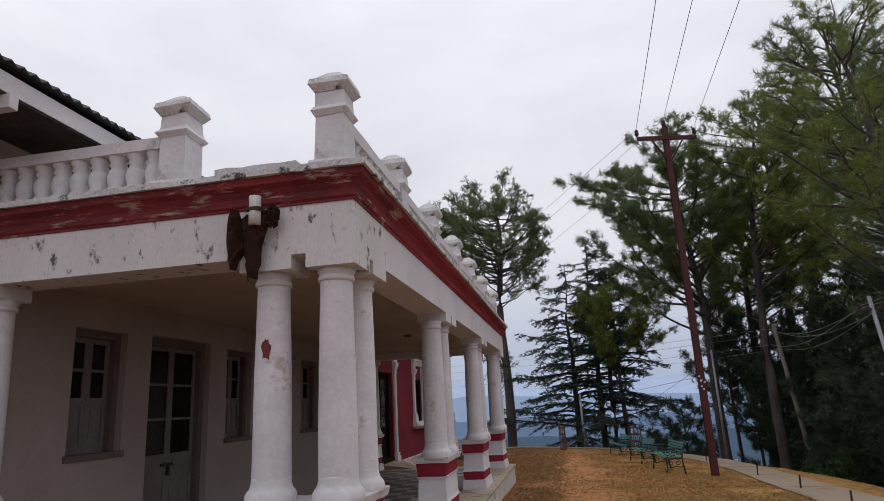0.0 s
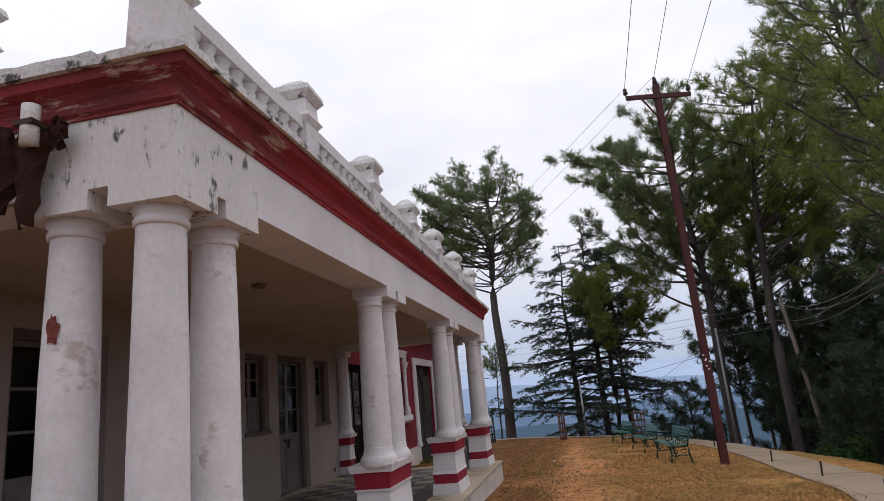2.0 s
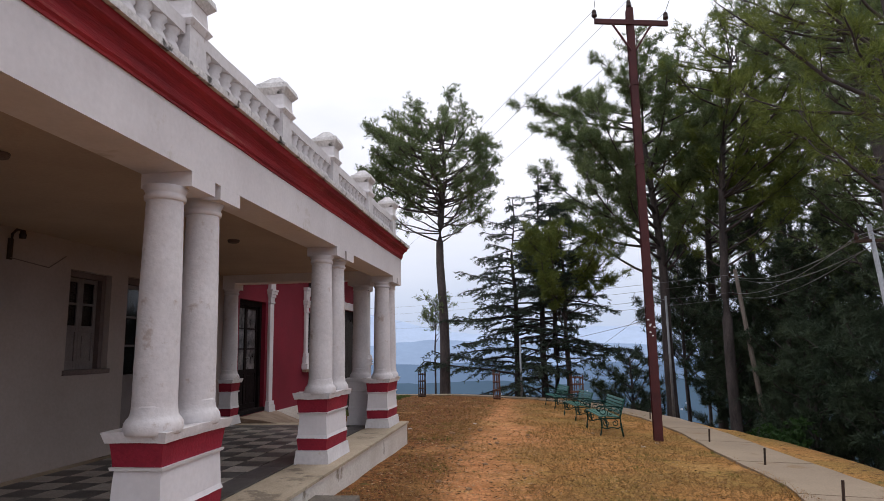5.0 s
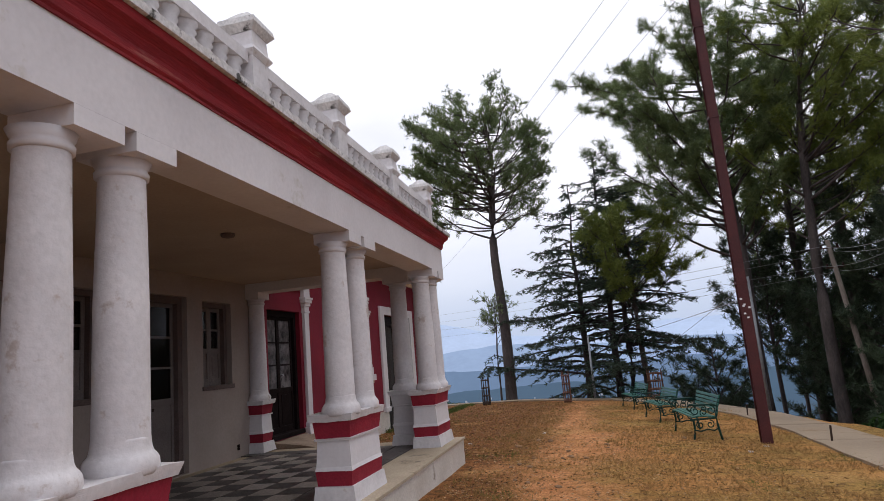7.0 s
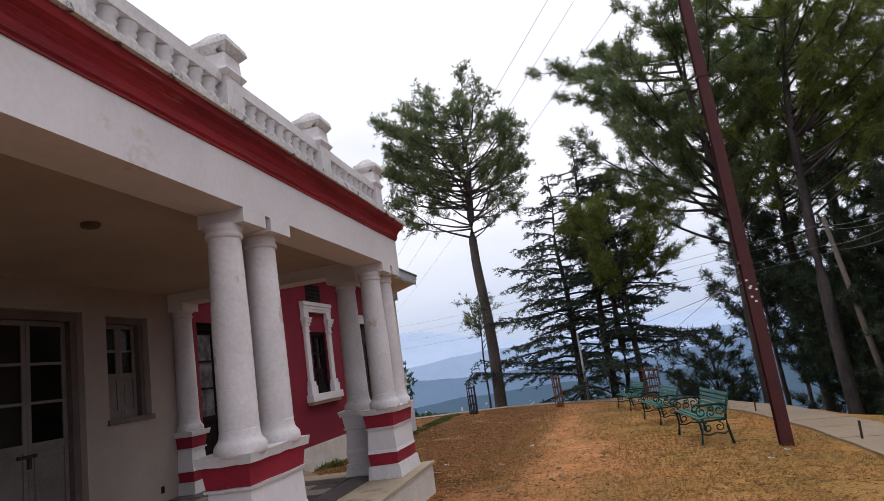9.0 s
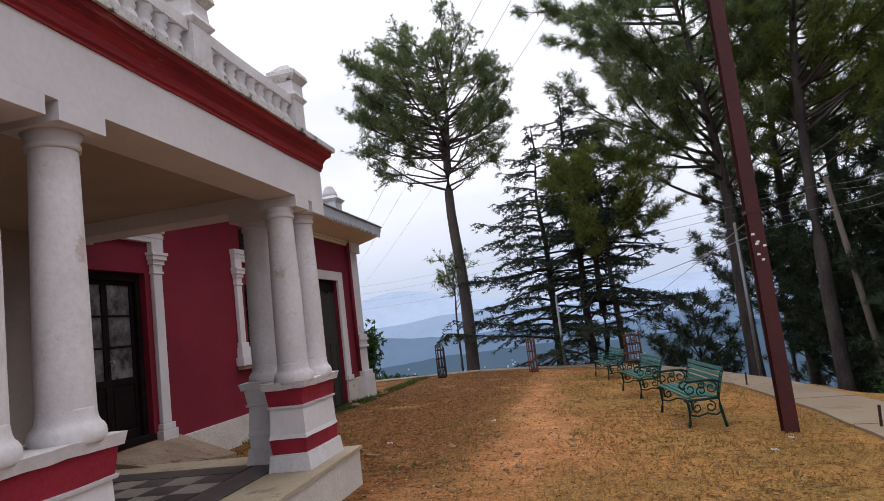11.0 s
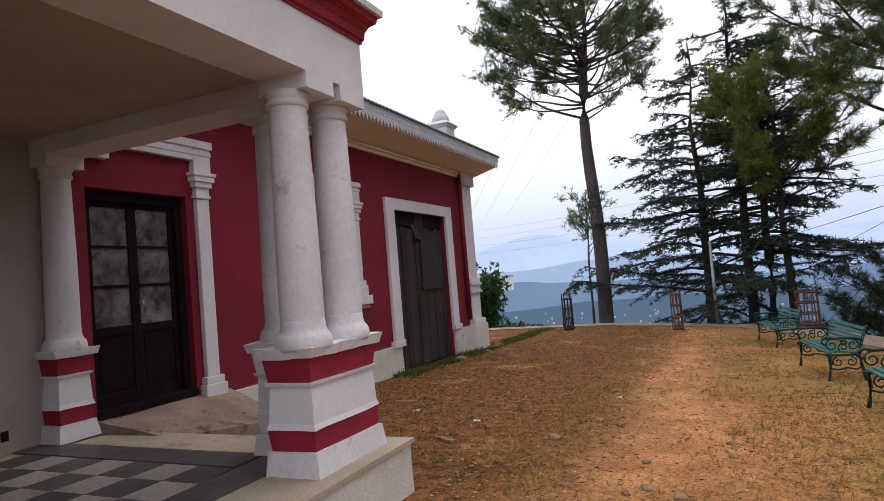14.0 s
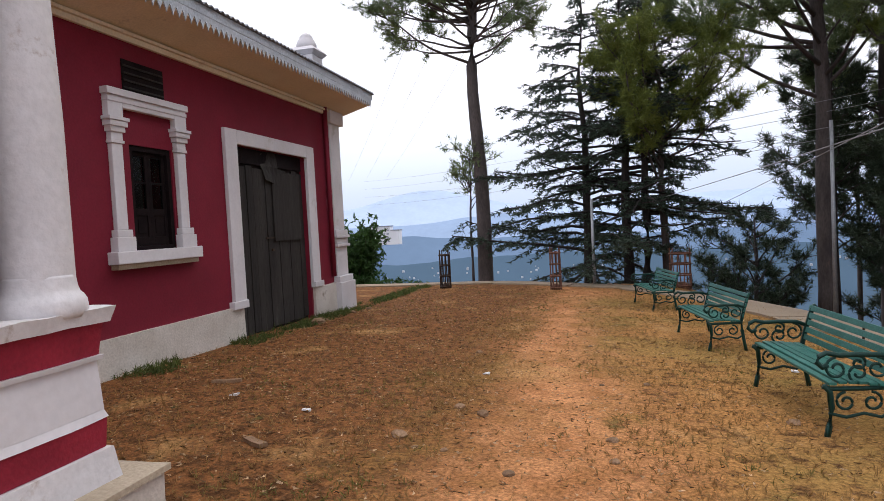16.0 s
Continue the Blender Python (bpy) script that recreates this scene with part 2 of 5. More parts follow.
WOODP = mat("weathered_pole_wood", (0.16, 0.13, 0.11), (0.25, 0.21, 0.18), 3, 0.9, 0, 0.4, 40, None, 0.6, 1, (1, 1, 0.2))
VALP = mat("pale_blue_grey_tin_paint", (0.40, 0.43, 0.48), (0.50, 0.53, 0.58), 3, 0.6, 0, 0.1, 40, (0.30, 0.31, 0.33), 0.62, 4)
# far houses take the valley haze into their base colour
FARH = mat("far_house_haze", (0.40, 0.44, 0.51), (0.52, 0.55, 0.60), 0.05, 0.9, 0, 0, 1, fine_amount=0)
FARW = mat("far_white_building", (0.62, 0.64, 0.68), (0.68, 0.70, 0.74), 0.05, 0.9, 0, 0, 1, fine_amount=0)
FARD = mat("far_window_grey", (0.24, 0.27, 0.33), (0.28, 0.31, 0.37), 0.05, 0.9, 0, 0, 1, fine_amount=0)


def glass_mat(name, tint, rough=0.08):
    m = bpy.data.materials.new(name)
    m.use_nodes = True
    b = m.node_tree.nodes["Principled BSDF"]
    b.inputs["Base Color"].default_value = (*tint, 1)
    b.inputs["Roughness"].default_value = rough
    b.inputs["Transmission Weight"].default_value = 1.0
    b.inputs["IOR"].default_value = 1.45
    return m


GLASS = glass_mat("window_glass", (0.30, 0.24, 0.20))


def leafy(m, share=0.4):
    """Light comes through thin leaves and needles."""
    n, l = m.node_tree.nodes, m.node_tree.links
    b = n["Principled BSDF"]
    tr = n.new("ShaderNodeBsdfTranslucent")
    mx = n.new("ShaderNodeMixShader")
    mx.inputs[0].default_value = share
    l.new(b.inputs["Base Color"].links[0].from_socket, tr.inputs["Color"])
    l.new(b.outputs["BSDF"], mx.inputs[1])
    l.new(tr.outputs["BSDF"], mx.inputs[2])
    l.new(mx.outputs["Shader"], n["Material Output"].inputs["Surface"])


for leaf_mat in (BUSH, DRYG, GREENG):
    leafy(leaf_mat)
for leaf_mat in (NEEDLE, NEEDLE_Y, NEEDLE_C):
    leafy(leaf_mat, 0.40)
# pale blotches over a dark pane colour
PANE_D = mat("blotchy_pale_pane", (0.03, 0.029, 0.031), (0.22, 0.20, 0.20), 5.0, 0.16, 0, 0.05, 50, (0.07, 0.065, 0.065), 0.55, 7.0, fine_amount=0.1, spec=0.3)


# ---- builders ----
def empty(name, m=None, **tags):
    ob = new(name)
    ob.empty_display_size = 0.1
    if m is not None:
        ob.matrix_world = m
    return tagged(ob, **tags)


def mesh_of(name, bm, material, smooth=False):
    me = bpy.data.meshes.new(name)
    bm.normal_update()
    bm.to_mesh(me)
    bm.free()
    me.materials.append(material)
    if smooth:
        me.shade_smooth()
    return me


def part(name, bm, material, parent, label="", smooth=False):
    ob = new(name, mesh_of(name, bm, material, smooth))
    ob.parent = parent
    if label:
        ob["label"] = label
    return ob


def piece(name, me, parent, m, label=""):
    ob = new(name, me)
    ob.parent = parent
    ob.matrix_basis = m
    if label:
        ob["label"] = label
    return ob


def thing(name, bm, material, smooth=False, **tags):
    return tagged(new(name, mesh_of(name, bm, material, smooth)), **tags)


def box(bm, x0, x1, y0, y1, z0, z1, bev=0.0):
    r = bmesh.ops.create_cube(bm, size=1.0, matrix=Matrix.LocRotScale(((x0 + x1) / 2, (y0 + y1) / 2, (z0 + z1) / 2), None, (x1 - x0, y1 - y0, z1 - z0)))
    if bev:
        es = {e for v in r["verts"] for e in v.link_edges}
        bmesh.ops.bevel(bm, geom=list(es), offset=bev, segments=2, profile=0.6, affect="EDGES")
    return bm


def boxes(*args, bev=0.0):
    bm = bmesh.new()
    for a in args:
        box(bm, *a, bev=bev)
    return bm


def prism(bm, pts, z0, z1, grow0=0.0, grow1=0.0):
    """An upright prism on a plan polygon, its bottom and top pushed out by grow0 and grow1."""
    def off(g):
        out = []
        n = len(pts)
        for i in range(n):
            p, q, r = Vector(pts[i - 1]), Vector(pts[i]), Vector(pts[(i + 1) % n])
            d1, d2 = (q - p).normalized(), (r - q).normalized()
            n1, n2 = Vector((d1.y, -d1.x)), Vector((d2.y, -d2.x))
            k = (n1 + n2) / max(0.2, 1 + n1.dot(n2))
            out.append(q + k * g)
        return out
    lo = [bm.verts.new((p.x, p.y, z0)) for p in off(grow0)]
    hi = [bm.verts.new((p.x, p.y, z1)) for p in off(grow1)]
    n = len(lo)
    bm.faces.new(list(reversed(lo)))
    bm.faces.new(hi)
    for i in range(n):
        bm.faces.new((lo[i], lo[(i + 1) % n], hi[(i + 1) % n], hi[i]))
    return bm


def lathe(bm, profile, x=0.0, y=0.0, seg=28, wob=0.0, seed=0):
    rings = []
    for r, z in profile:
        rings.append([])
        for i in range(seg):
            a = 2 * math.pi * i / seg
            k = r * (1 + wob * (noise.noise(Vector((math.cos(a) * 1.4 + seed, math.sin(a) * 1.4, z * 2.5)))))
            rings[-1].append(bm.verts.new((x + math.cos(a) * k, y + math.sin(a) * k, z)))
    for a, b in zip(rings, rings[1:]):
        for i in range(seg):
            bm.faces.new((a[i], a[(i + 1) % seg], b[(i + 1) % seg], b[i]))
    bm.faces.new(list(reversed(rings[0])))
    bm.faces.new(rings[-1])
    return bm


def sweep(bm, pts, radius, seg=6, taper=None):
    """A round rod along points."""
    pts = [Vector(p) for p in pts]
    rings = []
    up = Vector((0, 0, 1))
    for i, p in enumerate(pts):
        d = (pts[min(i + 1, len(pts) - 1)] - pts[max(i - 1, 0)]).normalized()
        s = d.cross(up)
        if s.length < 0.05:
            s = d.cross(Vector((1, 0, 0)))
        s.normalize()
        t = s.cross(d)
        r = radius if taper is None else taper[i]
        rings.append([bm.verts.new(p + (s * math.cos(2 * math.pi * k / seg) + t * math.sin(2 * math.pi * k / seg)) * r) for k in range(seg)])
    for a, b in zip(rings, rings[1:]):
        for k in range(seg):
            bm.faces.new((a[k], b[k], b[(k + 1) % seg], a[(k + 1) % seg]))
    bm.faces.new(rings[0])
    bm.faces.new(list(reversed(rings[-1])))
    return bm


def rough_up(bm, amount, scale=6.0, cuts=0):
    """Uneven, hand-laid edges."""
    if cuts:
        bmesh.ops.subdivide_edges(bm, edges=bm.edges[:], cuts=cuts, use_grid_fill=True)
    for v in bm.verts:
        d = noise.noise_vector(v.co * scale)
        v.co += Vector(d) * amount
    return bm


# ---- ground ----
def edge_x(y):
    """The outer edge of the level ground on the valley side."""
    if y < 12:
        return 7.2 + 0.02 * (12 - y)
    if y < 24:
        return 7.2 - 3.3 * ((y - 12) / 12) ** 1.5
    return 3.9


def beyond(x, y):
    d = 0.0
    if y < 25.7:
        d = max(0.0, x - edge_x(y))
    else:
        d = math.hypot(max(0.0, x - 3.9), y - 25.7)
    if x < -14:
        d = max(d, -14 - x)
    if y < -14:
        d = max(d, 0.3 * (-14 - y))
    return d


def ground_z(x, y):
    xc, yc = max(-14, min(9, x)), max(-14, min(27, y))
    z = 0.146 - 0.04 * max(-1, xc) - 0.015 * yc - 0.008 * max(0, yc - 8)
    d = beyond(x, y)
    if d > 0:
        z -= 0.30 * min(d, 4) + 0.62 * max(0, min(d, 120) - 4) + 0.10 * max(0, min(d, 1200) - 120)
    if d > 3:
        z += (min(d, 60) - 3) * 0.06 * noise.noise(Vector((x * 0.07, y * 0.07, 3.0)))
    else:
        z += 0.018 * noise.noise(Vector((x * 0.9, y * 0.9, 0.0))) + 0.008 * noise.noise(Vector((x * 3.1, y * 3.1, 5.0)))
    return z


def graded(lo, hi, step, far):
    out = list(np.arange(lo, hi + step / 2, step))
    s, v = step, lo
    left = []
    while v > -far:
        s *= 1.35
        v -= s
        left.append(v)
    s, v = step, hi
    while v < far:
        s *= 1.35
        v += s
        out.append(v)
    return left[::-1] + out


def ground_material():
    m = bpy.data.materials.new("dry_grass_and_dirt")
    m.use_nodes = True
    n, l = m.node_tree.nodes, m.node_tree.links
    b = n["Principled BSDF"]
    b.inputs["Roughness"].default_value = 0.95
    b.inputs["Specular IOR Level"].default_value = 0.1
    co = n.new("ShaderNodeTexCoord")

    def tex(scale, detail=6, rough=0.6):
        t = n.new("ShaderNodeTexNoise")
        t.inputs["Scale"].default_value, t.inputs["Detail"].default_value, t.inputs["Roughness"].default_value = scale, detail, rough
        l.new(co.outputs["Object"], t.inputs["Vector"])
        return t

    def ramp(src, a, c):
        r = n.new("ShaderNodeMapRange")
        r.interpolation_type = "SMOOTHSTEP"
        r.inputs["From Min"].default_value, r.inputs["From Max"].default_value = a, c
        l.new(src, r.inputs["Value"])
        return r.outputs["Result"]

    def mixc(f, a, c):
        x = n.new("ShaderNodeMixRGB")
        for i, v in ((0, f), (1, a), (2, c)):
            if isinstance(v, tuple):
                x.inputs[i].default_value = (*v, 1)
            else:
                l.new(v, x.inputs[i])
        return x.outputs["Color"]

    def math_(op, a, c=None):
        x = n.new("ShaderNodeMath")
        x.operation = op
        for i, v in ((0, a), (1, c)):
            if v is None:
                continue
            if isinstance(v, (int, float)):
                x.inputs[i].default_value = v
            else:
                l.new(v, x.inputs[i])
        return x.outputs["Value"]

    big, mid, fine = tex(0.55), tex(2.4, 8, 0.65), tex(38, 5, 0.7)
    sep = n.new("ShaderNodeSeparateXYZ")
    l.new(co.outputs["Object"], sep.inputs[0])
    grass = mixc(ramp(big.outputs["Fac"], 0.38, 0.62), (0.470, 0.234, 0.078), (0.330, 0.202, 0.062))
    grass = mixc(ramp(tex(7.0, 8, 0.7).outputs["Fac"], 0.50, 0.66), grass, (0.125, 0.060, 0.024))
    litter = mixc(ramp(tex(9.0, 8, 0.72).outputs["Fac"], 0.42, 0.62), (0.275, 0.116, 0.042), (0.105, 0.046, 0.018))
    near_wall = ramp(math_("ADD", sep.outputs["X"], math_("MULTIPLY", math_("ADD", big.outputs["Fac"], mid.outputs["Fac"]), 3.4)), 6.4, 3.4)
    col = mixc(near_wall, grass, litter)
    dirt = mixc(ramp(mid.outputs["Fac"], 0.35, 0.65), (0.67, 0.318, 0.138), (0.48, 0.196, 0.078))
    bend = math_("MULTIPLY", math_("SUBTRACT", tex(0.22, 2, 0.5).outputs["Fac"], 0.5), 2.6)
    off = math_("ABSOLUTE", math_("SUBTRACT", math_("SUBTRACT", sep.outputs["X"], 1.55), bend))
    track = ramp(math_("ADD", off, math_("MULTIPLY", math_("ADD", mid.outputs["Fac"], big.outputs["Fac"]), 2.0)), 3.20, 1.55)
    col = mixc(track, col, dirt)
    patch = ramp(tex(0.8, 7, 0.6).outputs["Fac"], 0.55, 0.74)
    col = mixc(patch, col, (0.53, 0.300, 0.118))
    col = mixc(ramp(tex(1.1, 8, 0.66).outputs["Fac"], 0.62, 0.70), col, (0.115, 0.115, 0.036))
    g = n.new("ShaderNodeMapRange")
    g.inputs["From Min"].default_value, g.inputs["From Max"].default_value = 0.3, 0.7
    g.inputs["To Min"].default_value, g.inputs["To Max"].default_value = 0.34, 1.46
    l.new(fine.outputs["Fac"], g.inputs["Value"])
    mu = n.new("ShaderNodeMixRGB")
    mu.blend_type = "MULTIPLY"
    mu.inputs[0].default_value = 1
    l.new(col, mu.inputs[1])
    l.new(g.outputs["Result"], mu.inputs[2])
    wood = mixc(ramp(mid.outputs["Fac"], 0.4, 0.6), (0.050, 0.040, 0.020), (0.150, 0.082, 0.042))
    slope = ramp(math_("MAXIMUM", math_("SUBTRACT", sep.outputs["X"], 6.5), math_("SUBTRACT", sep.outputs["Y"], 26.3)), 0.0, 1.6)
    l.new(mixc(slope, mu.outputs["Color"], wood), b.inputs["Base Color"])
    bp = n.new("ShaderNodeBump")
    bp.inputs["Strength"].default_value, bp.inputs["Distance"].default_value = 0.8, 0.03
    l.new(math_("ADD", fine.outputs["Fac"], math_("MULTIPLY", mid.outputs["Fac"], 1.5)), bp.inputs["Height"])
    l.new(bp.outputs["Normal"], b.inputs["Normal"])
    return m


def build_ground():
    xs, ys = graded(-10, 12, 0.4, 4500), graded(-8, 30, 0.4, 4500)
    verts = [(x, y, ground_z(x, y)) for y in ys for x in xs]
    w = len(xs)
    faces = [(j * w + i, j * w + i + 1, (j + 1) * w + i + 1, (j + 1) * w + i) for j in range(len(ys) - 1) for i in range(w - 1)]
    me = bpy.data.meshes.new("ground")
    me.from_pydata(verts, [], faces)
    me.shade_smooth()
    me.materials.append(ground_material())
    tagged(new("ground", me), "dry yellow-brown grass and ochre dirt on a hilltop terrace", "ground", kind="structure")


build_ground()


# ---- distance ----
def ridge(name, dist, base, crest, seed, color, label, rough=1.0):
    """A far hill range as a curved slope; crest(azimuth) is its height in degrees over the horizon."""
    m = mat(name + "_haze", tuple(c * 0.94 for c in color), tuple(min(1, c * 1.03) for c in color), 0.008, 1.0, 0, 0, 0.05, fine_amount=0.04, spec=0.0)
    bm = bmesh.new()
    rows = []
    n = 260
    steps = (0.0, 0.2, 0.4, 0.6, 0.8, 0.93, 1.0)
    for f in steps:
        rows.append([])
        for i in range(n + 1):
            deg = -75 + 150 * i / n
            a = radians(deg)
            q = Vector((math.sin(a) * 6.0, math.cos(a) * 6.0, seed))
            r = dist * (1 + 0.25 * f)
            up = crest(deg) + rough * (0.9 * noise.fractal(q, 1.0, 2.0, 6) * 0.6)
            top = r * math.tan(radians(up))
            z = base + (top - base) * f + dist * 0.006 * noise.noise(Vector((q.x * 6, q.y * 6, f * 3))) * (1 - f)
            rows[-1].append(bm.verts.new((math.sin(a) * r, math.cos(a) * r, z)))
    for a, b in zip(rows, rows[1:]):
        for i in range(n):
            bm.faces.new((a[i], a[i + 1], b[i + 1], b[i]))
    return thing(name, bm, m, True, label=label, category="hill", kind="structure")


# distance haze is painted into the range colours, bluer and paler further off
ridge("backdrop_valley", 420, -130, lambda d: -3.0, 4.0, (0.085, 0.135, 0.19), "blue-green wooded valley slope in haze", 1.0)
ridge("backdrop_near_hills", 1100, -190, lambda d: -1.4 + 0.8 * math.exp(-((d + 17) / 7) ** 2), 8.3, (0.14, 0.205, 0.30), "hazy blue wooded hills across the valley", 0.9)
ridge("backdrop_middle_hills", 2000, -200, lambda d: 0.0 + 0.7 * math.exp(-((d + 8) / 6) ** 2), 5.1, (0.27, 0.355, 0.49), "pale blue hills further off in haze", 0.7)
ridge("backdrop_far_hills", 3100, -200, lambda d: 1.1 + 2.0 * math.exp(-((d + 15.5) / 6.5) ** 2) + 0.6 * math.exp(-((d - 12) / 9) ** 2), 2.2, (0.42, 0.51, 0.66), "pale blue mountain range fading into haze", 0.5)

# ---- building ----
XW, XR = -3.12, -2.98       # veranda back wall, red wall
FLOOR = 0.34
Y1 = 10.30                  # end of the veranda's beam
PIERS = [(-0.05, 0.87), (3.28, 4.16), (6.47, 7.36), (9.55, 10.38)]


def wall_bm(x0, x1, y0, y1, z0, z1, holes):
    """A wall along y with openings (y0, y1, z0, z1) through it."""
    bm = bmesh.new()
    y = y0
    for a, b, c, d in sorted(holes):
        if a > y:
            box(bm, x0, x1, y, a, z0, z1)
        if c > z0:
            box(bm, x0, x1, a, b, z0, c)
        if d < z1:
            box(bm, x0, x1, a, b, d, z1)
        y = b
    box(bm, x0, x1, y, y1, z0, z1)
    return bm


WIN = [(1.10, 1.82), (3.82, 4.50), (6.26, 7.00), (8.84, 9.54)]
DOOR = [(2.22, 3.40), (7.33, 8.50)]
holes = [(a, b, 1.37, 2.57) for a, b in WIN] + [(a, b, FLOOR, 2.60) for a, b in DOOR]
thing("wall_back", wall_bm(XW - 0.4, XW, -0.2, 10.2, -0.3, 4.3, holes), WALLW, label="off-white plastered veranda wall with timber doors, shade in its colour", category="wall", kind="structure")
rholes = [(10.35, 11.50, 0.46, 2.53), (13.98, 14.68, 1.27, 2.46), (16.06, 18.24, -0.38, 2.69)]
wr = wall_bm(XR - 0.45, XR, 10.2, 19.75, -0.4, 3.72, rholes)
thing("wall_red", wr, RED, label="crimson painted plaster wall of the house", category="wall", kind="structure")
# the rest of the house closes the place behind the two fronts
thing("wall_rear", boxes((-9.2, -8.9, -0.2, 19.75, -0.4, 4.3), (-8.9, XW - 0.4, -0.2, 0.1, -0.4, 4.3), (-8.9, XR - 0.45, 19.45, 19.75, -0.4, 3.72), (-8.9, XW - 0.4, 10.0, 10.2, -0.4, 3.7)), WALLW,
      label="plain outer walls of the house in the shade-toned wash", category="wall", kind="structure")
thing("floor_inside", boxes((-8.9, XW - 0.4, 0.1, 19.45, 0.0, 0.30)), CEMENT, label="plain cement floor inside the house", category="floor", kind="structure")
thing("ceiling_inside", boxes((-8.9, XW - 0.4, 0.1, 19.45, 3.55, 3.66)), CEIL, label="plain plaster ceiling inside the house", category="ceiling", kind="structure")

# veranda plinth, floor and ceiling
pl = rough_up(boxes((XW, 0.05, -0.12, 10.50, -0.4, 0.31)), 0.012, 3.0, 5)
thing("plinth", pl, PLINTH, label="stained whitewashed plinth under the veranda", category="plinth", kind="structure")
floor = thing("floor", boxes((XW, -0.02, -0.08, 10.46, 0.30, FLOOR - 0.012)), CEMENT, label="cement-edged checkered veranda floor", category="floor", kind="structure")
TILE = 0.30
for mi, me_mat in ((0, TILE_D), (1, TILE_L)):
    tile_me = mesh_of("tile", boxes((0.003, TILE - 0.003, 0.003, TILE - 0.003, 0.0, 0.014)), me_mat)
    for i in range(7):
        for j in range(31):
            if (i + j) % 2 == mi:
                piece("tile", tile_me, floor, pose(-2.90 + i * TILE, 0.38 + j * TILE, FLOOR - 0.012))
slab_me = mesh_of("border_tile", boxes((0.003, 0.297, 0.003, 0.597, 0.0, 0.014)), TILE_D)
for j in range(16):
    piece("border_tile", slab_me, floor, pose(-0.79, 0.38 + j * 0.6, FLOOR - 0.012))
for i in range(4):
    piece("border_tile", slab_me, floor, pose(-0.82 - i * 0.6, 9.70, FLOOR - 0.012, 0, 0, 90))
thing("kerb", rough_up(boxes((-0.42, 0.075, -0.14, 10.52, 0.315, FLOOR + 0.004)), 0.008, 4.0, 4), CEMENT, label="worn grey stone edging of the veranda", category="edging", kind="structure")
thing("ceiling", boxes((XW, -0.03, 0.03, 10.27, 2.90, 2.94)), CEIL, label="plain plaster ceiling of the veranda, shade in its brown tone", category="ceiling", kind="structure")
thing("roof_slab", boxes((XW, 0.0, 0.0, Y1, 3.12, 3.20)), CEMENT, label="flat cement roof over the veranda", category="roof", kind="structure")


beam_long = thing("beam_long", boxes((-0.36, 0.0, 0.778, Y1, 2.76, 3.12)), WHITE, label="whitewashed beam over the veranda columns", category="beam", kind="structure")
for k, (a, b) in enumerate(PIERS):
    lo, hi = (0.0, 0.78) if k == 0 else (a + 0.09, b - 0.09) if k < 3 else (a + 0.09, Y1)
    mid = (lo + hi) / 2
    for c0, c1 in ((lo, mid - 0.04), (mid + 0.04, hi)):
        part("corbel", boxes((-0.36, 0.0, c0, c1, 2.66, 2.7595)), MOULD if k == 0 else WHITE, beam_long)


def beam_cross(y0, y1):
    bm = boxes((XW, -0.36, y0, y1, 2.76, 3.12))
    box(bm, -0.86, -0.47, y0, y1, 2.66, 2.7595)
    box(bm, XW, XW + 0.22, y0, y1, 2.66, 2.7595)
    return bm


thing("beam_front", beam_cross(0.0, 0.34), MOULD, label="whitewashed end beam of the veranda front", category="beam", kind="structure")
thing("beam_end", beam_cross(Y1 - 0.34, Y1), WHITE, label="whitewashed end beam of the veranda", category="beam", kind="structure")
# mouldy corner block of the beam
thing("beam_corner", boxes((-0.36, 0.0, 0.0, 0.778, 2.76, 3.12)), MOULD, label="whitewashed beam corner with black mould", category="beam", kind="structure")


def cornice_bm():
    """A cornice profile run round three sides of the veranda roof."""
    prof = [(0.0, 3.118), (0.012, 3.118), (0.012, 3.135), (0.025, 3.15), (0.03, 3.20), (0.055, 3.245), (0.095, 3.275), (0.105, 3.325), (0.0, 3.325)]
    bm = bmesh.new()
    rows = []
    n = 30
    def place(k):
        out = []
        for o, z in prof:
            if k == 0:
                p = (XW, -o)
            elif k == n:
                p = (XW, Y1 + o)
            else:
                f = (k - 1) / (n - 2)
                p = (o, -o + (Y1 + 2 * o) * f)
            w = 0.006 * noise.noise(Vector((p[0] * 2, p[1] * 2, z * 3)))
            out.append(bm.verts.new((p[0] + w, p[1] + w, z + w)))
        return out
    rows = [place(k) for k in range(n + 1)]
    for a, b in zip(rows, rows[1:]):
        for i in range(len(prof) - 1):
            bm.faces.new((a[i], b[i], b[i + 1], a[i + 1]))
    return bm


corn = thing("cornice", cornice_bm(), CORN, label="worn red painted plaster cornice", category="cornice", kind="structure")
corn.data.materials.append(CORNF)
for f in corn.data.polygons:
    if f.center.y < 0.9:
        f.material_index = 1
cap = boxes((-0.40, 0.13, -0.13, Y1 + 0.13, 3.327, 3.375), (XW, -0.40, -0.13, 0.32, 3.327, 3.372), (XW, -0.40, Y1 - 0.3, Y1 + 0.12, 3.327, 3.372))
thing("cornice_coping", rough_up(cap, 0.012, 7.0, 6), WEATHER, label="flaking white coping above the cornice", category="coping", kind="structure")


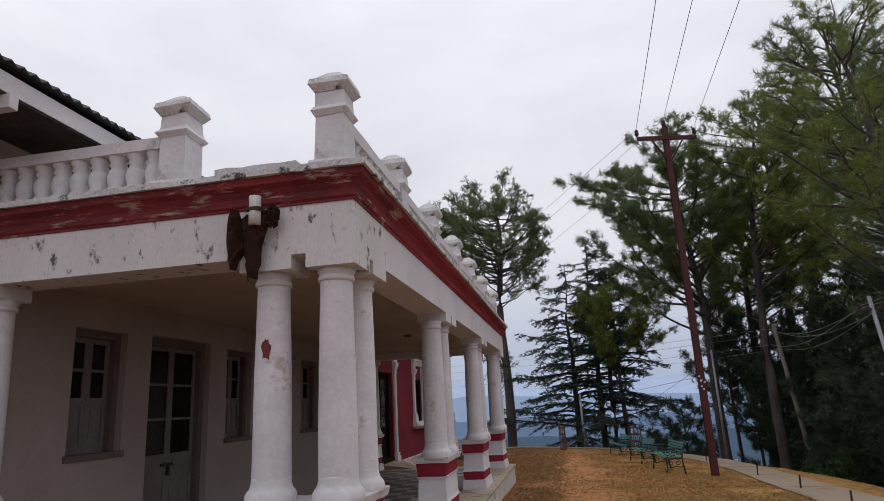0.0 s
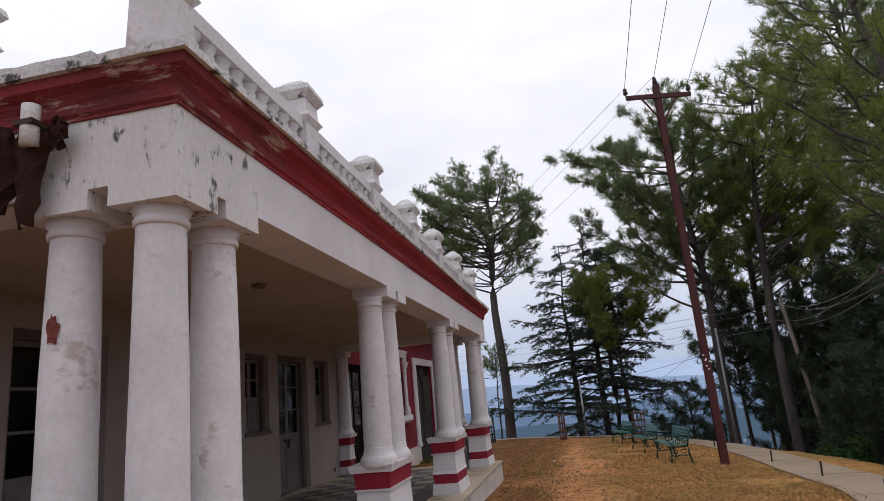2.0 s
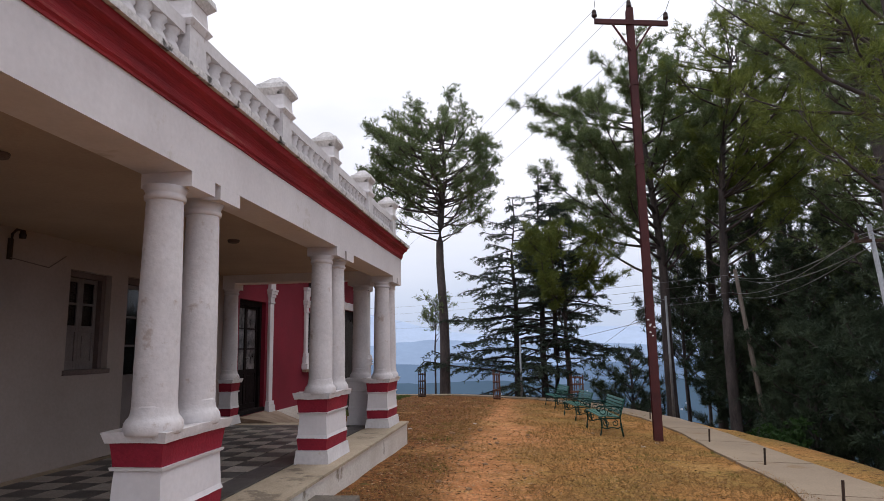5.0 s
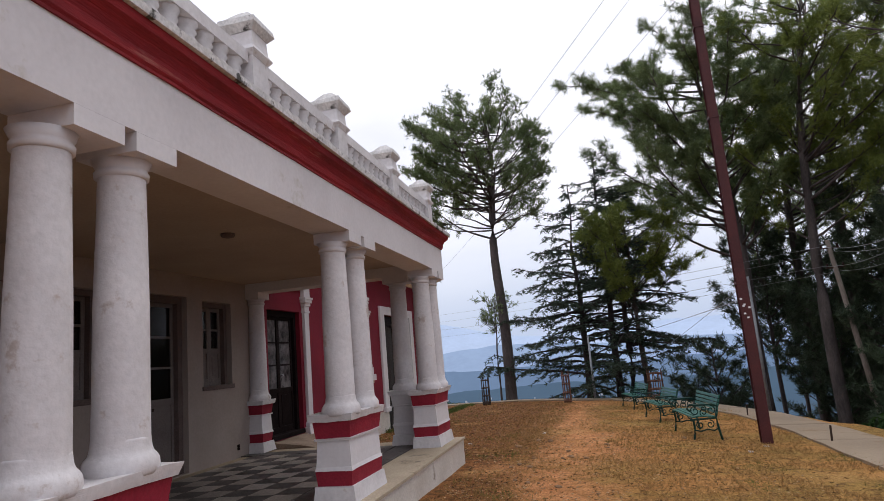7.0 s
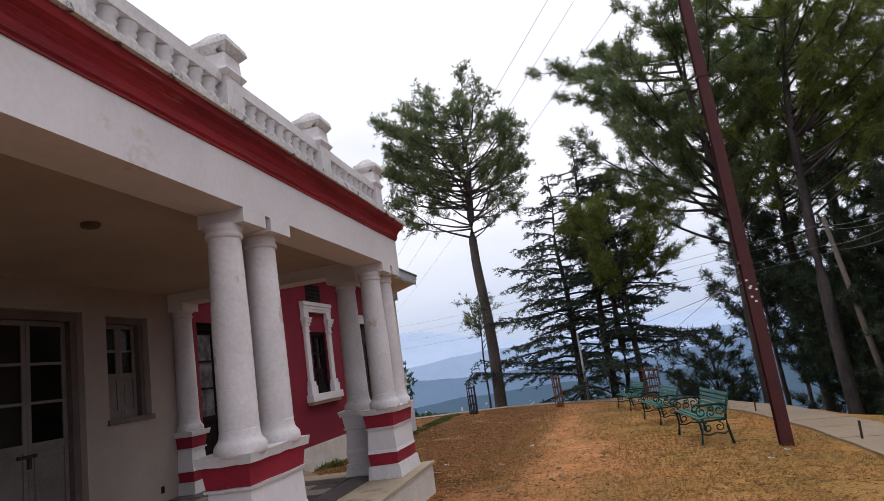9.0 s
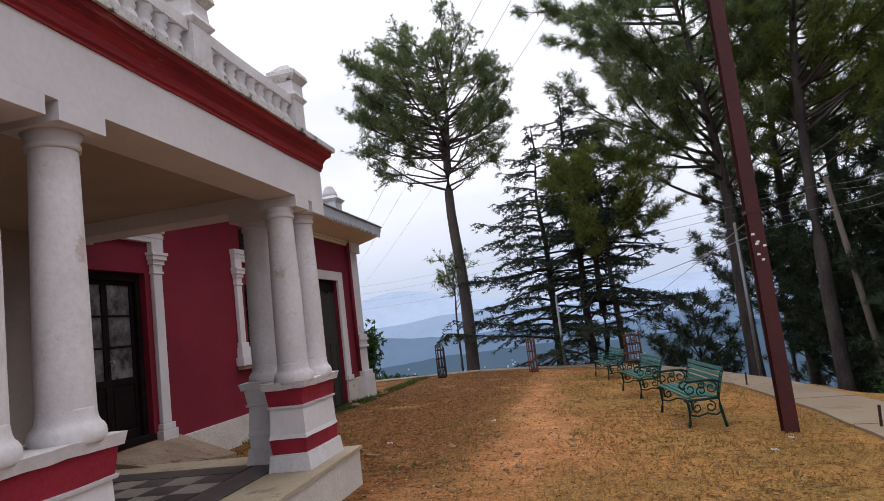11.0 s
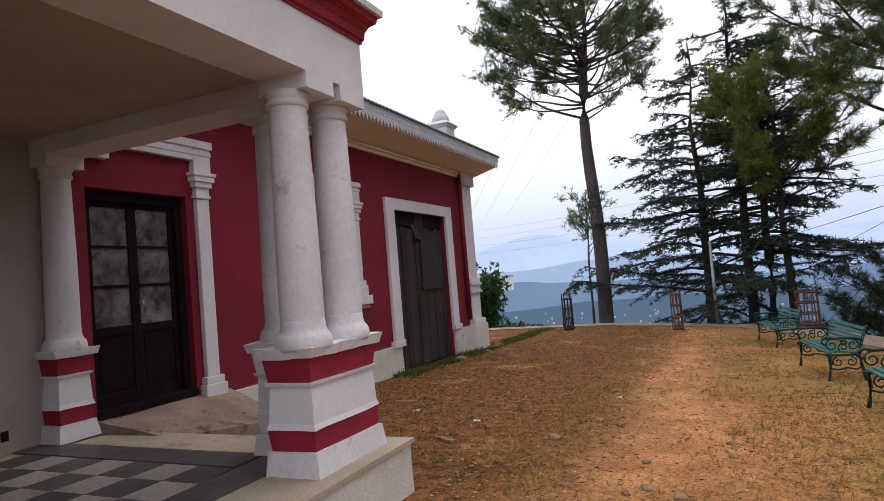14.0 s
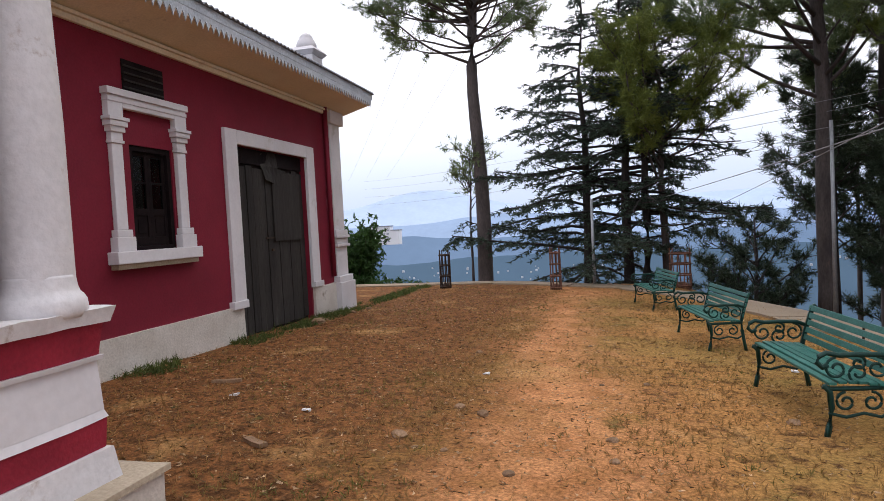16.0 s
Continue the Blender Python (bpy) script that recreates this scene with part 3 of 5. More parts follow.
# ---- veranda piers ----
def pier(plan, columns, label, name="veranda_pier", paint=None):
    p = empty(name, label=label, category="pier", group="veranda piers")
    def course(nm, z0, z1, g0, g1, m, wob=0.006, chip=0.0):
        bm = rough_up(prism(bmesh.new(), plan, z0, z1, g0, g1), wob, 5.0, 6 if chip else 2)
        part(nm, rough_up(bm, chip, 11.0) if chip else bm, m, p)
    course("base", FLOOR, 0.485, 0.040, 0.020, COLUMN, 0.006, 0.004)
    course("lower_red_band" if not paint else "lower_band", 0.487, 0.613, 0.0, 0.012, paint or BAND)
    course("lower_moulding", 0.615, 0.65, 0.018, 0.006, WHITE, 0.005, 0.003)
    course("dado", 0.65, 0.875, 0.006, -0.006, WHITE, 0.004)
    course("upper_moulding", 0.875, 0.895, 0.012, 0.018, WHITE)
    course("upper_red_band" if not paint else "upper_band", 0.897, 1.038, 0.002, 0.020, paint or BAND)
    course("cap", 1.040, 1.105, 0.040, 0.058, COLUMN, 0.009, 0.005)
    for i, (x, y) in enumerate(columns):
        part("column_shaft", lathe(bmesh.new(), [(0.125, 1.15), (0.134, 1.19), (0.134, 1.20), (0.134, 1.21), (0.133, 1.5), (0.129, 1.9), (0.121, 2.3), (0.1165, 2.56), (0.116, 2.575), (0.110, 2.59)], x, y, 28, 0.035, i * 3.1 + y), COLUMN, p, smooth=True)
        part("column_base", lathe(bmesh.new(), [(0.164, 1.085), (0.172, 1.10), (0.1755, 1.125), (0.172, 1.155), (0.160, 1.176), (0.148, 1.188), (0.141, 1.206), (0.137, 1.228), (0.1345, 1.25), (0.1333, 1.262)], x, y, 28, 0.05, i + y), COLUMN, p, smooth=True)
        part("column_capital", lathe(bmesh.new(), [(0.116, 2.568), (0.130, 2.572), (0.132, 2.600), (0.122, 2.606), (0.124, 2.62), (0.146, 2.662)], x, y, 28, 0.02, i), WHITE, p, smooth=True)
    return p


def rect(x0, x1, y0, y1):
    return [(x0, y0), (x1, y0), (x1, y1), (x0, y1)]


for k, (a, b) in enumerate(PIERS):
    a, b = a + 0.06, b - 0.06
    if k in (1, 2):
        pier(rect(-0.42, -0.10, a, b), [(-0.205, a + (0.07 if k == 1 else 0.10)), (-0.205, b - (0.20 if k == 1 else 0.17))], "pair of white plaster columns on a red-banded pedestal")
    elif k == 0:
        pier([(-0.86, a), (-0.10, a), (-0.10, b), (-0.42, b), (-0.42, a + 0.38), (-0.86, a + 0.38)],
             [(-0.20, a + 0.17), (-0.20, b - 0.17), (-0.68, a + 0.17)], "three flaking white corner columns on a red-banded pedestal")
    else:
        pier(rect(-0.42, -0.10, a, b), [(-0.205, a + 0.10), (-0.205, b - 0.17)], "pair of white plaster columns on a red-banded pedestal")
        pier(rect(-0.83, -0.53, b - 0.34, b - 0.04), [(-0.68, b - 0.19)], "single white column on a plain whitewashed pedestal", "veranda_pier", WHITE)
pier(rect(XW, XW + 0.21, 9.97, 10.26), [(XW + 0.09, 10.12)], "white half column on a red-banded pedestal at the wall", "wall_pier")
pier(rect(XW, XW + 0.22, 0.0, 0.34), [(XW + 0.09, 0.17)], "white half column on a red-banded pedestal at the wall", "wall_pier")


# ---- parapet ----
def post_mesh():
    bm = bmesh.new()
    s = [(-0.115, -0.115), (0.115, -0.115), (0.115, 0.115), (-0.115, 0.115)]
    prism(bm, s, 3.37, 3.45, 0.06, 0.03)
    prism(bm, s, 3.45, 3.83, 0.0, -0.005)
    prism(bm, s, 3.83, 3.87, 0.0, 0.028)
    prism(bm, s, 3.87, 3.91, 0.028, 0.005)
    prism(bm, s, 3.91, 4.03, 0.0, -0.005)
    prism(bm, s, 4.03, 4.09, 0.0, 0.042)
    prism(bm, s, 4.09, 4.14, 0.042, 0.03)
    prism(bm, s, 4.14, 4.235, 0.02, -0.075)
    for v in bm.verts:
        v.co.z = 3.37 + (v.co.z - 3.37) * 0.95
    return bm


def post(x, y, k):
    p = empty("parapet_post", pose(x, y, 0), label="flaking white parapet post with a pyramid cap", category="parapet post", group="parapet posts")
    bm = post_mesh()
    for v in bm.verts:
        v.co += Vector(noise.noise_vector(v.co * 5 + Vector((k * 7.1, 0, 0)))) * 0.012
    low = bm.copy()
    bmesh.ops.delete(bm, geom=[v for v in bm.verts if v.co.z < 3.982], context="VERTS")
    bmesh.ops.delete(low, geom=[v for v in low.verts if v.co.z > 4.012], context="VERTS")
    part("shaft", low, COLUMN, p)
    part("cap", bm, WEATHER, p)


POSTS = [0.13, 1.83, 3.50, 5.15, 6.72, 8.40, 10.10]
for k, y in enumerate(POSTS):
    post(-0.18, y, k)
post(-1.47, 0.14, 9)

bal_bm = lathe(bmesh.new(), [(0.078, 0.0), (0.078, 0.035), (0.060, 0.05), (0.082, 0.12), (0.074, 0.17), (0.053, 0.215), (0.070, 0.235), (0.057, 0.26), (0.079, 0.285), (0.079, 0.33)], 0, 0, 12, 0.08)
BALUSTER = mesh_of("baluster", bal_bm, COLUMN, True)


def balustrade(x0, y0, x1, y1):
    b = empty("balustrade", label="weathered white plaster balustrade on the roof edge", category="balustrade", group="roof balustrades")
    along = abs(y1 - y0) > abs(x1 - x0)
    w = 0.085
    def bar(nm, z0, z1, w, wob):
        bb = (x0 - w, x0 + w, y0, y1) if along else (x0, x1, y0 - w, y0 + w)
        part(nm, rough_up(boxes((*bb, z0, z1)), wob, 5.0, 3), COLUMN if z0 > 3.7 else WEATHER, b)
    bar("bottom_rail", 3.37, 3.44, 0.10, 0.01)
    bar("top_rail", 3.74, 3.835, w, 0.010)
    length = abs(y1 - y0) if along else abs(x1 - x0)
    n = max(2, round(length / 0.165))
    for i in range(n):
        f = (i + 0.5) / n
        piece("baluster", BALUSTER, b, pose(x0 + (x1 - x0) * f if not along else x0, y0 + (y1 - y0) * f if along else y0, 3.435, 0, 0, 40 * i))


for a, b in zip(POSTS, POSTS[1:]):
    balustrade(-0.18, a + 0.13, -0.18, b - 0.13)
balustrade(XW, 0.14, -1.60, 0.14)
for i, (x, r) in enumerate(((-0.55, 4), (-0.86, -3))):
    thing("coping_slab", rough_up(boxes((x - 0.17, x + 0.16, -0.10, 0.24, 3.375, 3.425)), 0.012, 8, 2), WEATHER, label="loose broken white coping slab on the roof edge", category="slab", group="loose coping slabs")


# ---- windows and doors ----
def leaf(p, x, y0, y1, z0, z1, rows, panel, material, glazing=None):
    """One glazed leaf: stiles, rails, panes above and a solid panel below."""
    s = 0.05
    zp = z0 + (z1 - z0) * panel
    door = empty("leaf")
    door.parent = p
    for nm, bb in (("stile", (y0, y0 + s, z0, z1)), ("stile", (y1 - s, y1, z0, z1)), ("rail", (y0 + s, y1 - s, z0, z0 + 0.10)), ("rail", (y0 + s, y1 - s, zp - 0.04, zp + 0.04)), ("rail", (y0 + s, y1 - s, z1 - s, z1))):
        part(nm, boxes((x - 0.04, x, *bb), bev=0.004), material, door)
    part("panel", boxes((x - 0.032, x - 0.014, y0 + s, y1 - s, z0 + 0.10, zp - 0.04)), material, door)
    part("panel_field", boxes((x - 0.016, x - 0.006, y0 + s + 0.03, y1 - s - 0.03, z0 + 0.14, zp - 0.08), bev=0.004), material, door)
    h = (z1 - s - zp - 0.04) / rows
    for i in range(rows):
        za = zp + 0.04 + i * h
        if i:
            part("glazing_bar", boxes((x - 0.035, x - 0.003, y0 + s, y1 - s, za - 0.014, za + 0.014)), material, door)
        g = part("pane", boxes((x - 0.022, x - 0.017, y0 + s, y1 - s, za, za + h)), glazing or GLASS, door)
        g.visible_shadow = False
    return door


def timber_opening(name, a, b, z0, z1, is_door, label):
    p = empty(name, label=label, category="door" if is_door else "window", kind="structure")
    x = XW - 0.13
    f = 0.09 if is_door else 0.07
    fr = boxes((x - 0.10, x + 0.05, a, a + f, z0, z1), (x - 0.10, x + 0.05, b - f, b, z0, z1), (x - 0.10, x + 0.05, a + f, b - f, z1 - f, z1))
    part("frame", fr, FRAMEW, p)
    if not is_door:
        part("sill", boxes((x - 0.10, XW + 0.025, a - 0.03, b + 0.03, z0 - 0.03, z0 + 0.03), bev=0.006), FRAMEW, p)
    zb = z0 + (0.012 if is_door else 0.03)
    mid = (a + b) / 2
    xl = x - 0.01
    leaf(p, xl, a + f + 0.002, mid - 0.003, zb, z1 - f - 0.003, 3 if is_door else 2, 0.42 if is_door else 0.44, LEAFP)
    leaf(p, xl - 0.004, mid + 0.003, b - f - 0.002, zb, z1 - f - 0.003, 3 if is_door else 2, 0.42 if is_door else 0.44, LEAFP)
    if is_door:
        zl = z0 + 0.82
        bolt = boxes((xl, xl + 0.02, mid - 0.13, mid + 0.09, zl, zl + 0.035), (xl, xl + 0.03, mid - 0.02, mid + 0.015, zl - 0.10, zl + 0.01), bev=0.004)
        part("bolt", bolt, IRON, p, "dark iron sliding bolt")


for i, (a, b) in enumerate(WIN):
    timber_opening("window_%d" % (i + 1), a, b, 1.37, 2.57, False, "brown-framed casement window with dark panes, closed")
for i, (a, b) in enumerate(DOOR):
    timber_opening("door_%d" % (i + 1), a, b, FLOOR, 2.60, True, "pale grey glazed double door in a brown frame, closed")


# red front: black glazed door
def black_door():
    p = empty("door_3", label="black double door with blotchy pale panes, closed", category="door", kind="structure")
    a, b, z0, z1 = 10.35, 11.50, 0.46, 2.53
    x = XR - 0.13
    part("frame", boxes((x - 0.1, x + 0.05, a, a + 0.08, z0, z1), (x - 0.1, x + 0.05, b - 0.08, b, z0, z1), (x - 0.1, x + 0.05, a + 0.08, b - 0.08, z1 - 0.10, z1)), DARKWOOD, p)
    part("sill", boxes((x - 0.12, x + 0.16, a + 0.002, b - 0.002, z0 - 0.02, z0 + 0.05), bev=0.008), DARKWOOD, p)
    mid = (a + b) / 2
    leaf(p, x, a + 0.082, mid - 0.002, z0 + 0.052, z1 - 0.102, 3, 0.36, DARKWOOD, PANE_D)
    leaf(p, x - 0.003, mid + 0.002, b - 0.082, z0 + 0.052, z1 - 0.102, 3, 0.36, DARKWOOD, PANE_D)
    part("knob", lathe(bmesh.new(), [(0.012, 0), (0.012, 0.03), (0.022, 0.04), (0.018, 0.055)], 0, 0, 10), GREYP, p, "small bright knob").matrix_basis = pose(x, mid + 0.04, 1.45, 0, 90, 0)


black_door()


def pilaster(p, y, z0, z1, w, mat_, x=XR):
    """A flat white pilaster with base and stepped capital."""
    part("pilaster_base", rough_up(boxes((x, x + 0.10, y - w * 0.72, y + w * 0.72, z0, z0 + 0.16), (x, x + 0.085, y - w * 0.6, y + w * 0.6, z0 + 0.16, z0 + 0.24), bev=0.01), 0.004), mat_, p)
    part("pilaster_shaft", boxes((x, x + 0.06, y - w * 0.42, y + w * 0.42, z0 + 0.24, z1 - 0.28), bev=0.012), mat_, p)
    bm = boxes((x, x + 0.075, y - w * 0.5, y + w * 0.5, z1 - 0.28, z1 - 0.245), (x, x + 0.065, y - w * 0.44, y + w * 0.44, z1 - 0.245, z1 - 0.16), (x, x + 0.085, y - w * 0.56, y + w * 0.56, z1 - 0.16, z1 - 0.10), (x, x + 0.105, y - w * 0.68, y + w * 0.68, z1 - 0.10, z1 - 0.04), (x, x + 0.12, y - w * 0.76, y + w * 0.76, z1 - 0.04, z1), bev=0.006)
    part("pilaster_capital", bm, mat_, p)


def surround(name, ya, yb, z0, zcap, ztop, w, sill, label):
    p = empty(name, label=label, category="door surround" if not sill else "window surround", kind="structure")
    for y in (ya, yb) if sill else (yb,):
        pilaster(p, y, z0, zcap, w, WHITE)
    h = ztop - zcap
    g = w * 0.60
    bm = boxes((XR, XR + 0.075, ya - g, ya + g * 0.9, zcap, ztop), (XR, XR + 0.075, yb - g * 0.9, yb + g, zcap, ztop), (XR, XR + 0.074, ya + g * 0.9, yb - g * 0.9, ztop - h * 0.62, ztop), bev=0.008)
    box(bm, XR, XR + 0.10, ya - g - 0.02, yb + g + 0.02, ztop - h * 0.22, ztop + 0.01, bev=0.008)
    box(bm, XR, XR + 0.085, ya - g - 0.005, yb + g + 0.005, ztop - h * 0.45, ztop - h * 0.30, bev=0.006)
    part("entablature", bm, WHITE, p)
    if sill:
        part("sill", rough_up(boxes((XR, XR + 0.14, ya - w, yb + w, z0 - 0.13, z0 + 0.005), bev=0.01), 0.004), WHITE, p)
        part("sill_underside", boxes((XR, XR + 0.10, ya - w * 0.8, yb + w * 0.8, z0 - 0.19, z0 - 0.132), bev=0.008), CEMENT, p)
    return p


surround("trim_door_surround", 10.45, 11.69, 0.36, 2.80, 3.14, 0.21, False, "white moulded pilaster surround of the black door")
surround("trim_window_surround", 13.74, 14.80, 1.27, 2.72, 3.02, 0.19, True, "white moulded pilaster surround of a small window")


def small_window():
    p = empty("window_5", label="small dark casement window with black frame, closed", category="window", kind="structure")
    a, b, z0, z1 = 13.98, 14.68, 1.27, 2.46
    x = XR - 0.06
    part("frame", boxes((x - 0.08, x + 0.04, a, a + 0.06, z0, z1), (x - 0.08, x + 0.04, b - 0.06, b, z0, z1), (x - 0.08, x + 0.04, a + 0.06, b - 0.06, z1 - 0.06, z1), (x - 0.08, x + 0.04, a + 0.06, b - 0.06, z0, z0 + 0.05)), DARKWOOD, p)
    mid = (a + b) / 2
    leaf(p, x, a + 0.062, mid - 0.002, z0 + 0.052, z1 - 0.062, 2, 0.36, DARKWOOD)
    leaf(p, x - 0.003, mid + 0.002, b - 0.062, z0 + 0.052, z1 - 0.062, 2, 0.36, DARKWOOD)
    v = empty("window_6", label="slatted vent above the window, its recess a flat dark panel", category="vent", kind="structure")
    # dark panel on the wall face stands in for shade inside the opening
    part("back", boxes((XR + 0.001, XR + 0.006, 13.94, 14.62, 3.03, 3.40)), DARKWOOD, v)
    for i in range(4):
        part("slat", boxes((XR + 0.006, XR + 0.02, 13.96, 14.60, 3.08 + i * 0.08, 3.10 + i * 0.08)), GATEWOOD, v)


small_window()


def gate():
    p = empty("door_4", label="weathered black plank double gate, closed", category="door", kind="structure")
    a, b, z1 = 16.06, 18.24, 2.69
    x = XR - 0.07
    n = 12
    w = (b - a - 0.02) / n
    rnd = random.Random(4)
    for i in range(n):
        y = a + 0.01 + i * w
        lo = -0.15 + rnd.uniform(0, 0.05)
        part("plank", boxes((x - 0.03, x + rnd.uniform(-0.004, 0.010), y + 0.006, y + w - 0.006, lo, 2.42 + rnd.uniform(-0.04, 0.02)), bev=0.004), GATEWOOD, p)
    part("backing", boxes((x - 0.07, x - 0.032, a, b, -0.2, 2.69)), DARKWOOD, p)
    part("transom_board", boxes((x - 0.03, x + 0.004, a + 0.01, b - 0.01, 2.45, 2.68), bev=0.004), DARKWOOD, p)
    part("patch_board", boxes((x + 0.012, x + 0.032, 17.15, 18.05, 1.25, 2.36), bev=0.006), GATEWOOD, p, "pale grey patch board")
    t = part("torn_sheet", rough_up(boxes((x + 0.013, x + 0.03, 16.9, 17.3, 2.2, 2.68)), 0.06, 3, 3), GATEWOOD, p, "torn grey sheet")
    part("hasp", boxes((x + 0.011, x + 0.03, 17.04, 17.12, 1.1, 1.14), (x + 0.011, x + 0.02, 16.9, 17.2, 1.30, 1.33)), IRON, p)
    s = empty("trim_gate_surround", label="plain white band around the gate", category="door surround", kind="structure")
    part("band", rough_up(boxes((XR, XR + 0.06, 15.765, a - 0.001, 0.37, 2.895), bev=0.01), 0.004), WHITE, s)
    part("band", rough_up(boxes((XR, XR + 0.06, b + 0.001, 18.54, 0.42, 2.895), bev=0.01), 0.004), WHITE, s)
    part("lintel_band", rough_up(boxes((XR, XR + 0.058, a, b, 2.69, 2.895), bev=0.01), 0.004), WHITE, s)
    part("foot", boxes((XR, XR + 0.09, 15.69, a - 0.0005, 0.34, 0.45), bev=0.01), WHITE, s)
    part("foot", boxes((XR, XR + 0.09, b + 0.0005, 18.60, 0.38, 0.48), bev=0.01), WHITE, s)


gate()
base = rough_up(boxes((XR - 0.05, XR + 0.05, 10.52, 15.99, -0.4, 0.37), (XR - 0.05, XR + 0.05, 18.29, 19.8, -0.4, 0.37)), 0.010, 3.0, 4)
thing("baseboard_red_wall", base, PLINTH, label="stained cream plinth under the red wall", category="plinth", kind="structure")
ramp_bm = rough_up(boxes((XR + 0.02, -2.15, 10.34, 11.95, -0.1, 0.43)), 0.02, 2.5, 4)
for v in ramp_bm.verts:
    if v.co.z > 0.1:
        v.co.z -= 0.34 * (v.co.x - XR) / 0.85 * (0.35 + 0.65 * max(0, v.co.y - 10.34) / 1.6)
thing("ramp_step", ramp_bm, DIRTYC, label="broken cement step before the black door", category="step", kind="structure")


def corner_pilaster():
    p = empty("trim_corner_pilaster", label="white moulded corner pilaster of the red wall", category="pilaster", kind="structure")
    y0, y1 = 19.30, 19.82
    def c(nm, g, z0, z1):
        part(nm, boxes((XR - 0.40, XR + 0.06 + g, y0 - g, y1 + g, z0, z1), bev=0.012), WHITE, p)
    c("base", 0.10, -0.2, 0.36)
    c("foot", 0.07, 0.361, 0.48)
    c("shaft", 0.0, 0.481, 1.05)
    c("ring", 0.05, 1.051, 1.11)
    c("ring", 0.02, 1.111, 1.22)
    c("ring", 0.05, 1.221, 1.28)
    c("ring", 0.025, 1.281, 1.38)
    c("upper_shaft", -0.02, 1.381, 3.45)
    c("capital", 0.05, 3.451, 3.70)


corner_pilaster()
thing("downpipe", sweep(bmesh.new(), [(XR + 0.06, 19.12, 3.72), (XR + 0.06, 19.12, 0.5)], 0.045, 10), RED, True, label="crimson painted rainwater pipe on the wall", category="pipe")

# eaves of the red front
EX = -2.33
bm = bmesh.new()
vs = [bm.verts.new(p) for p in ((XR, 10.32, 3.70), (EX, 10.32, 3.88), (EX, 20.1, 3.88), (XR, 20.1, 3.70), (XR, 10.32, 3.74), (EX, 10.32, 3.92), (EX, 20.1, 3.92), (XR, 20.1, 3.74))]
for f in ((0, 1, 2, 3), (7, 6, 5, 4), (0, 4, 5, 1), (1, 5, 6, 2), (2, 6, 7, 3), (3, 7, 4, 0)):
    bm.faces.new([vs[i] for i in f])
thing("soffit", bm, CREAM, label="cream painted soffit under the eaves", category="soffit", kind="structure")
thing("trim_soffit_moulding", boxes((XR, XR + 0.05, 10.4, 19.28, 3.60, 3.70), (XR, XR + 0.09, 10.4, 19.28, 3.66, 3.698), bev=0.006), CREAM, label="cream moulding below the soffit", category="moulding", kind="structure")


def corrugated(name, x0, z0, x1, z1, y0, y1, pitch, depth, material, label):
    bm = bmesh.new()
    n = int((y1 - y0) / pitch * 4)
    rows = [[], [], [], []]
    for i in range(n + 1):
        y = y0 + (y1 - y0) * i / n
        h = depth * math.cos(math.pi * 0.5 * i)
        for k, (x, z) in enumerate(((x0, z0), (x1, z1), (x1, z1 - 0.012), (x0, z0 - 0.012))):
            rows[k].append(bm.verts.new((x, y, z + h)))
    for i in range(n):
        for k in range(4):
            a, b = rows[k], rows[(k + 1) % 4]
            bm.faces.new((a[i], a[i + 1], b[i + 1], b[i]))
    return thing(name, bm, material, True, label=label, category="roof", kind="structure")


thing("trim_eaves_band", boxes((EX - 0.004, EX + 0.016, 10.5, 20.13, 3.975, 4.085)), VALP, label="grey tin band above the pointed valance", category="fascia", kind="structure")
corrugated("roof_red_house", EX + 0.05, 4.105, -6.0, 4.80, 10.5, 20.15, 0.11, 0.018, ROOFG, "blue-grey corrugated sheet roof")
corrugated("roof_main", -2.40, 4.27, -6.05, 6.1, -0.9, 10.48, 0.11, 0.018, ROOF, "dark corrugated sheet roof with a torn edge")
thing("roof_back", boxes((-9.4, -6.0, -0.9, 20.15, 4.70, 4.75)), ROOF, label="dark flat sheet roof at the rear", category="roof", kind="structure")
thing("fascia_main", boxes((-2.50, -2.45, -0.85, 10.3, 4.05, 4.20)), WHITE, label="white fascia board under the dark roof edge", category="fascia", kind="structure")


thing("eaves_boards", boxes((XW - 0.02, -2.46, -0.8, 10.3, 4.03, 4.06), (XW - 0.3, XW - 0.02, -0.8, 10.3, 4.03, 4.06)), BARKD, label="dark weathered boards under the roof edge", category="eaves", kind="structure")
for k in range(8):
    thing("rafter_end", boxes((XW, -2.40, -0.55 + k * 1.2, -0.47 + k * 1.2, 3.92, 4.03), bev=0.006), WHITE if k == 0 else FRAMEW, label="rafter end under the dark roof edge", category="rafter", group="rafters")


def valance():
    """A pierced tin valance with pointed drops along the eaves."""
    bm = bmesh.new()
    pitch = 0.105
    n = int((20.12 - 10.5) / pitch)
    for i in range(n):
        y = 10.5 + i * pitch
        out = [(y, 3.985), (y + pitch, 3.985), (y + pitch, 3.905), (y + pitch * 0.86, 3.895), (y + pitch * 0.74, 3.86), (y + pitch * 0.62, 3.845), (y + pitch * 0.5, 3.805), (y + pitch * 0.38, 3.845), (y + pitch * 0.26, 3.86), (y + pitch * 0.14, 3.895), (y, 3.905)]
        a = [bm.verts.new((EX + 0.012, p, z)) for p, z in out]
        b = [bm.verts.new((EX, p, z)) for p, z in out]
        bm.faces.new(a)
        bm.faces.new(b[::-1])
        for k in range(len(out)):
            bm.faces.new((a[k], b[k], b[(k + 1) % len(out)], a[(k + 1) % len(out)]))
    thing("trim_valance", bm, VALP, label="grey tin valance with pointed drops along the eaves", category="valance", kind="structure")


